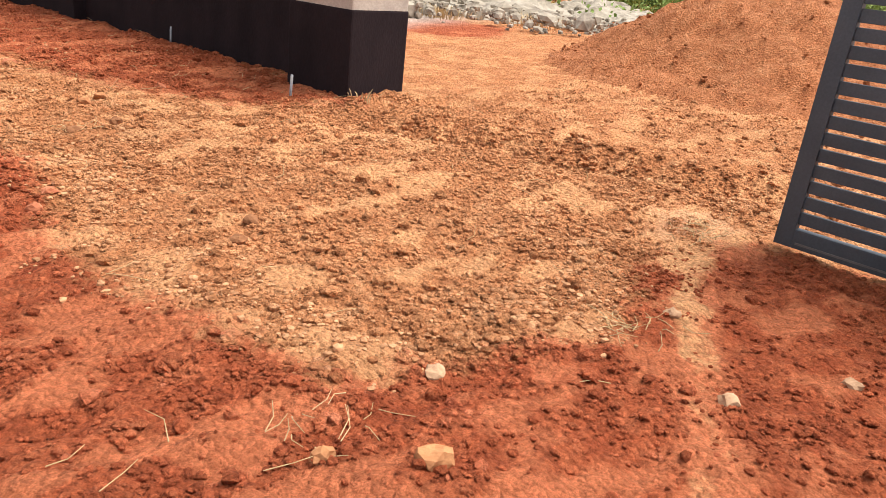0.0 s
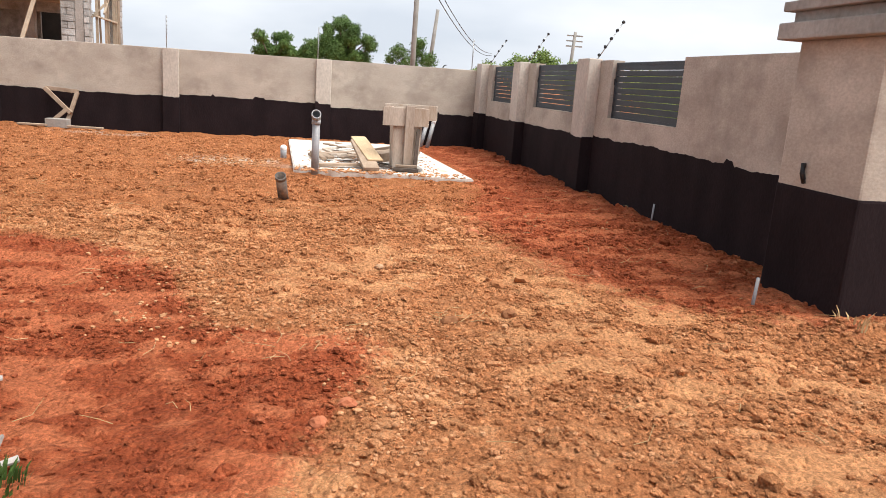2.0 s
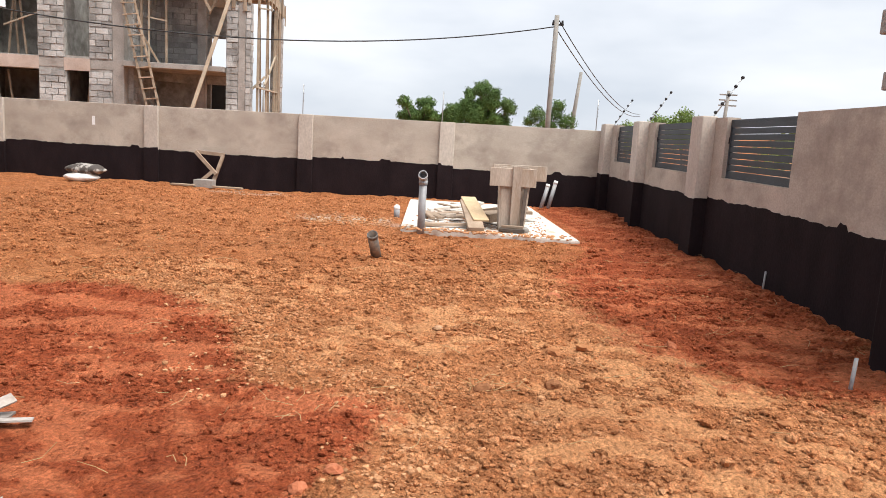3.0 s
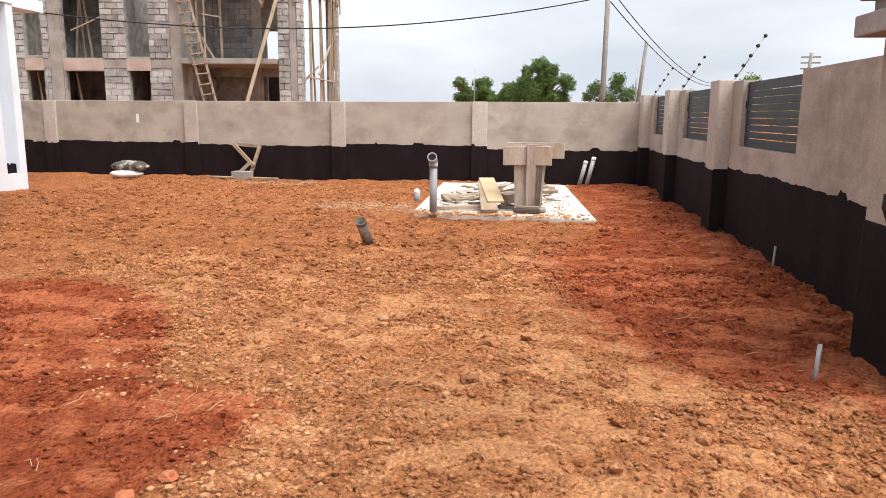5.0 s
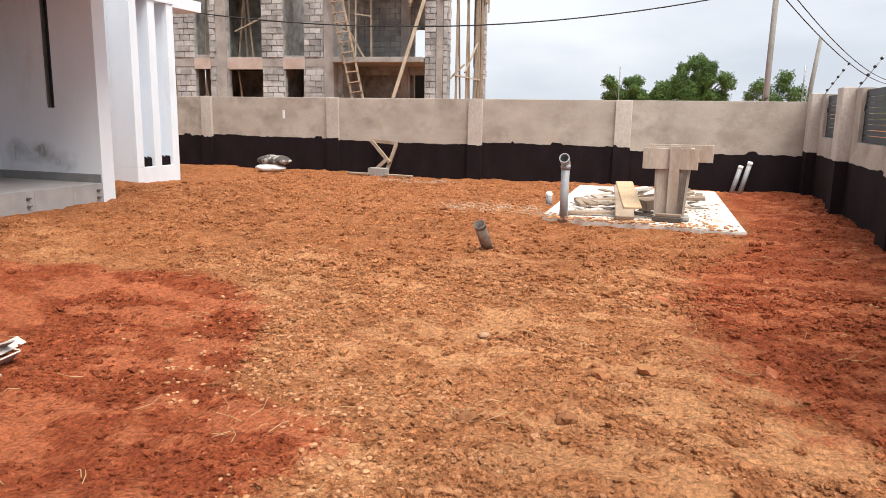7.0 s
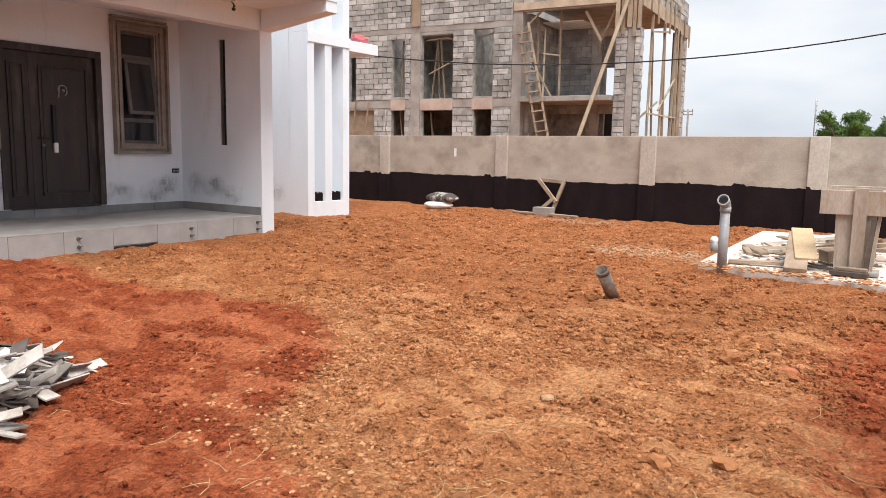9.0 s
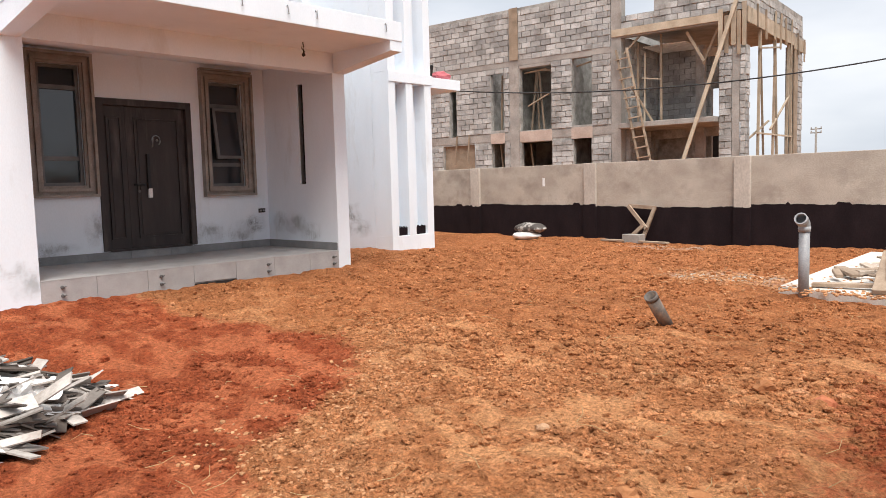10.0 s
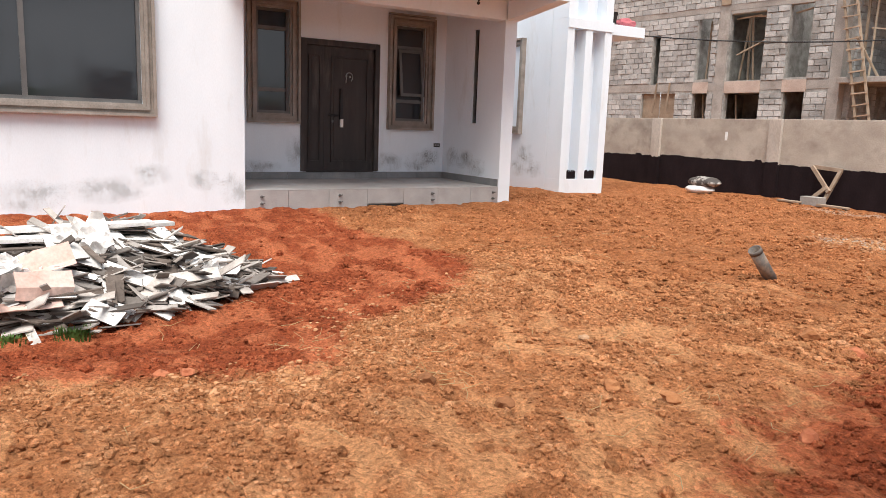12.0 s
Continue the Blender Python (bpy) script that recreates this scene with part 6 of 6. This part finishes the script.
# ---- trees, scrub and the land outside ----
def leaf_cloud(blobs, count, size, rng):
    """Folded leaf sprays in and round the given blobs (x, y, z, radius)."""
    b = np.array(blobs)
    w = b[:, 3] ** 2
    b = b[rng.choice(len(b), count, p=w / w.sum())]
    unit = lambda q: q / (np.linalg.norm(q, axis=1, keepdims=True) + 1e-6)
    d, a = unit(rng.normal(0, 1, (count, 3))), unit(rng.normal(0, 1, (count, 3)))
    wave = 1 + 0.22 * np.sin(5 * d[:, 0] + 3 * b[:, 0]) * np.cos(4 * d[:, 2] + 5 * b[:, 1])
    c = b[:, :3] + d * (b[:, 3] * (0.45 + 0.6 * rng.random(count)) * wave)[:, None] * np.array([1, 1, 0.85])
    s = unit(np.cross(a, d))
    ln, wd = (size * rng.uniform(0.7, 1.4, count))[:, None], (size * rng.uniform(0.25, 0.5, count))[:, None]
    V = np.stack([c, c + a * ln * 0.5 + s * wd, c + a * ln, c + a * ln * 0.5 - s * wd + d * wd * 0.5], axis=1).reshape(-1, 3)
    o = 4 * np.arange(count)
    F = np.stack([np.stack([o, o + 1, o + 2], 1), np.stack([o, o + 2, o + 3], 1)], 1).reshape(-1, 3)
    me = bpy.data.meshes.new("crown")
    me.from_pydata(V.tolist(), [], F.tolist())
    return me


def tree(x, y, h, blobs, count, size, mat, label, rng, trunk=0.14):
    z = ground_height(x, y)
    t = thing("tree", label, "tree", Matrix.Translation((x, y, z)))
    bm = bmesh.new()
    tube(bm, [(0, 0, -0.2), (0.05, 0.02, h * 0.25), (0.0, 0.08, h * 0.5), (0.05, 0.05, h * 0.7)], trunk, 9, trunk * 0.45)
    for b in blobs:
        st = Vector((0.02, 0.05, h * rng.uniform(0.35, 0.6)))
        en = Vector(b[:3])
        tube(bm, [st, st.lerp(en, 0.5) + Vector((0, 0, 0.1)), en], trunk * 0.4, 6, trunk * 0.12)
    part("trunk", bm, BARK, t)
    me = leaf_cloud(blobs, count, size, rng)
    me.materials.append(mat)
    ob = new("crown", me)
    ob.parent = t
    return t


rt = np.random.default_rng(5)
def lumps(n, spread, lo, hi, r, rng):
    return [(rng.uniform(-spread, spread), rng.normal(0, 0.4), rng.uniform(lo, hi), rng.uniform(0.6, 1.2) * r) for _ in range(n)]


tree(1.15, 36.4, 4.0, lumps(13, 0.75, 2.9, 3.95, 0.42, rt) + lumps(16, 1.35, 1.7, 3.1, 0.5, rt), 42000, 0.075, LEAF, "dense dark green tree behind the wall", rt)
tree(-2.0, 36.6, 3.0, lumps(9, 0.7, 2.2, 3.0, 0.38, rt) + lumps(16, 1.75, 1.7, 2.6, 0.42, rt), 24000, 0.075, LEAF, "low dark green tree behind the wall", rt)
tree(4.3, 34.8, 3.2, [(0.35, 0, 3.05, 0.36), (0.25, 0, 2.7, 0.35), (-0.6, 0, 2.65, 0.42), (0.75, 0.1, 2.35, 0.5), (-0.1, 0, 2.1, 0.55), (-0.95, 0, 2.3, 0.3)], 6500, 0.07, LEAF, "open-crowned green tree beside the pole", rt, 0.09)
for x, y, s in ((8.3, 30.2, 1.0), (9.2, 29.8, 1.1), (9.9, 27.6, 0.9), (7.6, 33.0, 0.9)):
    tree(x, y, 2.6 * s, [(0, 0, 2.45 * s, 0.38), (0.4, 0.1, 2.2 * s, 0.4), (-0.4, 0, 2.15 * s, 0.4), (0, 0, 1.7 * s, 0.6)], 3600, 0.075, LEAFL, "light green young tree beyond the wall", rt, 0.06)
for x, y, h, n_b in ((22.5, 22.0, 4.2, 8), (25.0, 24.5, 3.6, 6), (21.0, 26.5, 4.0, 6), (28.5, 21.0, 2.8, 5)):
    bl = [(rt.normal(0, 0.9), rt.normal(0, 0.9), h * rt.uniform(0.35, 0.9), rt.uniform(0.45, 0.8)) for _ in range(n_b)]
    tree(x, y, h * 0.8, bl, 3000, 0.15, SCRUB if x > 22.6 else LEAF, "green bushy tree on open land", rt)


def scrub(name, bushes, per, size, mat, label):
    V, F = [], []
    for x, y, r, h in bushes:
        z = ground_height(x, y) - 0.3
        bl = [(x + rt.normal(0, r * 0.4), y + rt.normal(0, r * 0.4), z + h * rt.uniform(0.25, 0.75), r * rt.uniform(0.4, 0.75)) for _ in range(4)]
        me = leaf_cloud(bl, per, size, rt)
        o = len(V)
        V += [v.co[:] for v in me.vertices]
        F += [tuple(o + i for i in p.vertices) for p in me.polygons]
        bpy.data.meshes.remove(me)
    me = bpy.data.meshes.new(name)
    me.from_pydata(V, [], F)
    me.materials.append(mat)
    return tagged(new(name, me), label, "scrub", kind="stuff")


def land(n, r0, r1, a0, a1):
    out = []
    for _ in range(n):
        r, a = rt.uniform(r0, r1), radians(rt.uniform(a0, a1))
        out.append((r * math.sin(a), r * math.cos(a), rt.uniform(0.8, 1.7), rt.uniform(1.2, 2.4)))
    return out


scrub("scrub_near", land(170, 34, 48, 25, 88), 900, 0.13, SCRUB, "tall green and yellow-green scrub beyond a clearing")
scrub("scrub_far", land(190, 48, 85, 22, 90), 260, 0.34, SCRUB, "green scrub on gently rising land")
scrub("scrub_dark", land(30, 33, 50, 28, 85), 900, 0.13, LEAF, "darker green bushes among the scrub")
scrub("scrub_low", land(40, 22, 33, 30, 80), 60, 0.16, SCRUB, "low green weeds by the rubble")

# soil heap outside the gateway
HX, HY, HR, HH = 13.4, 3.4, 4.1, 1.55


def heap_height(x, y):
    q = math.hypot((x - HX) / HR, (y - HY) / (HR * 0.95))
    q += 0.10 * fbm(x, y, 0.5, 2, 14)
    return HH * smooth(1.05, 0.0, q) ** 0.85 + 0.16 * fbm(x, y, 1.5, 5, 17) * smooth(1.1, 0.7, q) - 0.12 * smooth(0.85, 1.2, q)


bm = bmesh.new()
n = 90
gr = [[bm.verts.new((HX + 5.2 * (2 * i / n - 1), HY + 5.2 * (2 * j / n - 1), 0)) for j in range(n + 1)] for i in range(n + 1)]
for row in gr:
    for v in row:
        v.co.z = heap_height(v.co.x, v.co.y) + min(0.0, ground_height(v.co.x, v.co.y)) - 0.03
for i in range(n):
    for j in range(n):
        f = bm.faces.new((gr[i][j], gr[i + 1][j], gr[i + 1][j + 1], gr[i][j + 1]))
        f.smooth = True
tagged(part("soil_heap", bm, HEAP), "tall heap of dug brown-red soil outside the gateway", "soil heap", kind="stuff")
spots = []
while len(spots) < 1600:
    x, y = rng.uniform(HX - 4.3, HX + 2), rng.uniform(HY - 4, HY + 4)
    if heap_height(x, y) > 0.02:
        spots.append((x, y, min(0.07, 0.008 + rng.exponential(0.009))))
tpl = clod_templates(6, rng)
V, F, off = [], [], 0
for x, y, s in spots:
    vs, fs = tpl[rng.integers(6)]
    V.append(vs * s + np.array([x, y, heap_height(x, y) + 0.0 * s]))
    F.append(fs + off)
    off += len(vs)
me = bpy.data.meshes.new("heap_clods")
me.from_pydata(np.concatenate(V).tolist(), [], np.concatenate(F).tolist())
me.materials.append(HEAP)
tagged(new("heap_clods", me), "loose lumps of soil on the heap", "soil", kind="stuff")


# pale rubble dumped beyond the heap
def rubble_mound(cx, cy, r, h, seed):
    bm = bmesh.new()
    n = 34
    g = [[None] * (n + 1) for _ in range(n + 1)]
    for i in range(n + 1):
        for j in range(n + 1):
            x, y = cx + r * (2 * i / n - 1), cy + r * (2 * j / n - 1)
            q = math.hypot(x - cx, y - cy) / r + 0.18 * fbm(x, y, 0.6, 2, seed)
            z = h * smooth(1.0, 0.1, q) + 0.25 * h * fbm(x, y, 2.2, 4, seed) * smooth(1.0, 0.6, q) - 0.1 * smooth(0.8, 1.1, q)
            g[i][j] = bm.verts.new((x, y, z + ground_height(x, y)))
    for i in range(n):
        for j in range(n):
            bm.faces.new((g[i][j], g[i + 1][j], g[i + 1][j + 1], g[i][j + 1]))
    return tagged(part("rubble_mound", bm, RUBBLE), "low mound of pale and grey rubble with dry grass", "rubble", "rubble mounds", "stuff")


for i, (cx, cy, r, h) in enumerate(((16.0, 15.0, 2.6, 0.45), (18.8, 12.6, 3.0, 0.5), (21.5, 10.4, 3.2, 0.5), (24.5, 8.0, 3.5, 0.55), (15.5, 19.0, 3.0, 0.6), (20.5, 16.0, 3.4, 0.6), (24.5, 13.0, 3.5, 0.6), (19.0, 20.5, 3.2, 0.8), (28.5, 8.5, 3.8, 0.9))):
    rubble_mound(cx, cy, r, h, i * 3.3)
rc = np.random.default_rng(31)
spots = []
for _ in range(1500):
    a, r = radians(rc.uniform(35, 72)), rc.uniform(17.5, 29)
    spots.append((r * math.sin(a), r * math.cos(a), 0.03 + rc.exponential(0.06)))
tpl = clod_templates(6, rc)
V, F, off = [], [], 0
for x, y, q in spots:
    vs, fs = tpl[rc.integers(6)]
    V.append(vs * min(q, 0.3) + np.array([x, y, ground_height(x, y) + rc.uniform(0, 0.35)]) * np.array([1, 1, 1]))
    F.append(fs + off)
    off += len(vs)
me = bpy.data.meshes.new("rubble_chunks")
me.from_pydata(np.concatenate(V).tolist(), [], np.concatenate(F).tolist())
me.materials.append(RUBBLE)
tagged(new("rubble_chunks", me), "broken pale concrete and stone lumps", "rubble", kind="stuff")
for cx, cy in ((14.2, 13.2), (15.0, 12.2), (17.0, 10.6)):
    tuft("dry_grass", cx, cy, 260, 0.32, STRAW, "tangle of dry straw-coloured grass by the rubble", rng, 1.1)

# ---- poles and cables ----
pole = thing("utility_pole", "tall weathered timber utility pole behind the wall", "pole", Matrix.Translation((3.82, 27.9, ground_height(3.82, 27.9))))
bm = bmesh.new()
tube(bm, [(0, 0, -0.3), (0.01, 0, 3.0), (0.04, 0, 5.95)], 0.10, 12, 0.085)
part("shaft", bm, POLEM, pole)
bm = bmesh.new()
for s in (-1, 1):
    bmesh.ops.create_cone(bm, cap_ends=True, segments=10, radius1=0.05, radius2=0.035, depth=0.14, matrix=Matrix.Translation((0.09 + 0.16 * s, 0, 5.7)))
beam(bm, (-0.12, 0, 5.62), (0.30, 0, 5.62), 0.06, 0.06)
part("insulator_bracket", bm, CABLE, pole)
pole = thing("utility_pole", "leaning grey utility pole further off", "pole", Matrix.Translation((6.05, 45.4, 0)))
bm = bmesh.new()
tube(bm, [(0, 0, -0.3), (0.3, 0, 3.2), (0.52, 0, 5.6)], 0.14, 10, 0.10)
part("shaft", bm, POLEM, pole)
far_pole = thing("utility_pole", "distant utility pole with cross-arms", "pole", Matrix.Translation((18.7, 58.5, 0.0)))
bm = bmesh.new()
tube(bm, [(0, 0, -0.3), (0.3, 0, 6.0)], 0.16, 10, 0.12)
part("shaft", bm, POLEM, far_pole)
for z in (4.9, 5.3, 5.7):
    bm = bmesh.new()
    beam(bm, (-0.35, 0, z), (0.95, 0, z), 0.1, 0.1)
    part("cross_arm", bm, POLEM, far_pole)
far_pole = thing("utility_pole", "distant thin pole beyond the building", "pole", Matrix.Translation((-23.2, 77.3, 0.0)))
bm = bmesh.new()
tube(bm, [(0, 0, -0.3), (0, 0, 5.9)], 0.12, 8, 0.10)
part("shaft", bm, POLEM, far_pole)
for z in (5.35, 5.7):
    bm = bmesh.new()
    beam(bm, (-0.5, 0, z), (0.5, 0, z), 0.1, 0.1)
    for x in (-0.45, 0.45):
        bmesh.ops.create_cone(bm, cap_ends=True, segments=8, radius1=0.06, radius2=0.04, depth=0.18, matrix=Matrix.Translation((x, 0, z + 0.13)))
    part("cross_arm", bm, POLEM, far_pole)


def cable(a, b, sag, r, label):
    a, b = Vector(a), Vector(b)
    pts = []
    for i in range(33):
        t = i / 32
        p = a.lerp(b, t)
        p.z -= sag * 4 * t * (1 - t)
        pts.append(p)
    bm = bmesh.new()
    tube(bm, pts, r, 6)
    return tagged(part("overhead_cable", bm, CABLE), label, "cable", "overhead cables")


cable((3.9, 27.9, 5.55), (-22.0, 17.6, 6.2), 1.75, 0.022, "thick black overhead cable sagging across the yard's far side")
cable((3.95, 27.9, 5.75), (14.6, 70.0, 4.4), 0.9, 0.02, "thin black overhead cable running to a far pole")
cable((3.95, 27.9, 5.35), (14.6, 70.0, 4.2), 0.9, 0.02, "thin black overhead cable running to a far pole")


# ---- electric fence rods on the walls ----
def fence_rod(m, lean, h, label):
    r = thing("fence_rod", label, "fence rod", m, "electric fence rods")
    bm = bmesh.new()
    tip = Vector((lean, 0, h))
    tube(bm, [(0, 0, -0.03), tip], 0.008, 6)
    part("rod", bm, STEEL, r)
    for k in range(5):
        p = tip * (0.16 + 0.21 * k)
        bm = bmesh.new()
        bmesh.ops.create_icosphere(bm, subdivisions=2, radius=0.024, matrix=Matrix.Translation(p))
        part("insulator", bm, CABLE, r, "black insulator")
    return r


for y in (10.22, 13.45, 16.3):
    fence_rod(RW @ Matrix.Translation((0.05, y, RT)), 0.36, 0.55, "slanting metal fence rod with black insulators")


def wall_rod(x):
    r = thing("fence_rod", "thin upright metal fence rod on the wall", "fence rod", Matrix.Translation((x, FAR_Y + 0.05, FAR_TOP)), "electric fence rods")
    bm = bmesh.new()
    tube(bm, [(0, 0, -0.03), (0.0, 0, 0.66)], 0.010, 6)
    part("rod", bm, STEEL, r)
    for k in range(5):
        bm = bmesh.new()
        bmesh.ops.create_icosphere(bm, subdivisions=1, radius=0.014, matrix=Matrix.Translation((0.012, 0, 0.30 + 0.08 * k)))
        part("insulator", bm, STEEL, r)


for x in (0.86, 4.20, -2.25, -9.4):
    wall_rod(x)
bm = bmesh.new()
tube(bm, [(0, 0, -0.02), (0.03, -0.02, 0.05), (0.08, -0.03, 0.07)], 0.012, 6)
ob = part("bent_bar", bm, CABLE)
ob.matrix_world = Matrix.Translation((3.55, FAR_Y + 0.05, FAR_TOP))
tagged(ob, "short bent steel bar on the wall top", "bar")
bm = boxm(-7.10, -7.03, FAR_Y - 0.006, FAR_Y + 0.004, 1.20, 1.40, 0.0)
tagged(part("wall_patch", bm, WHITEP), "small white plaster patch on the far wall", "patch")
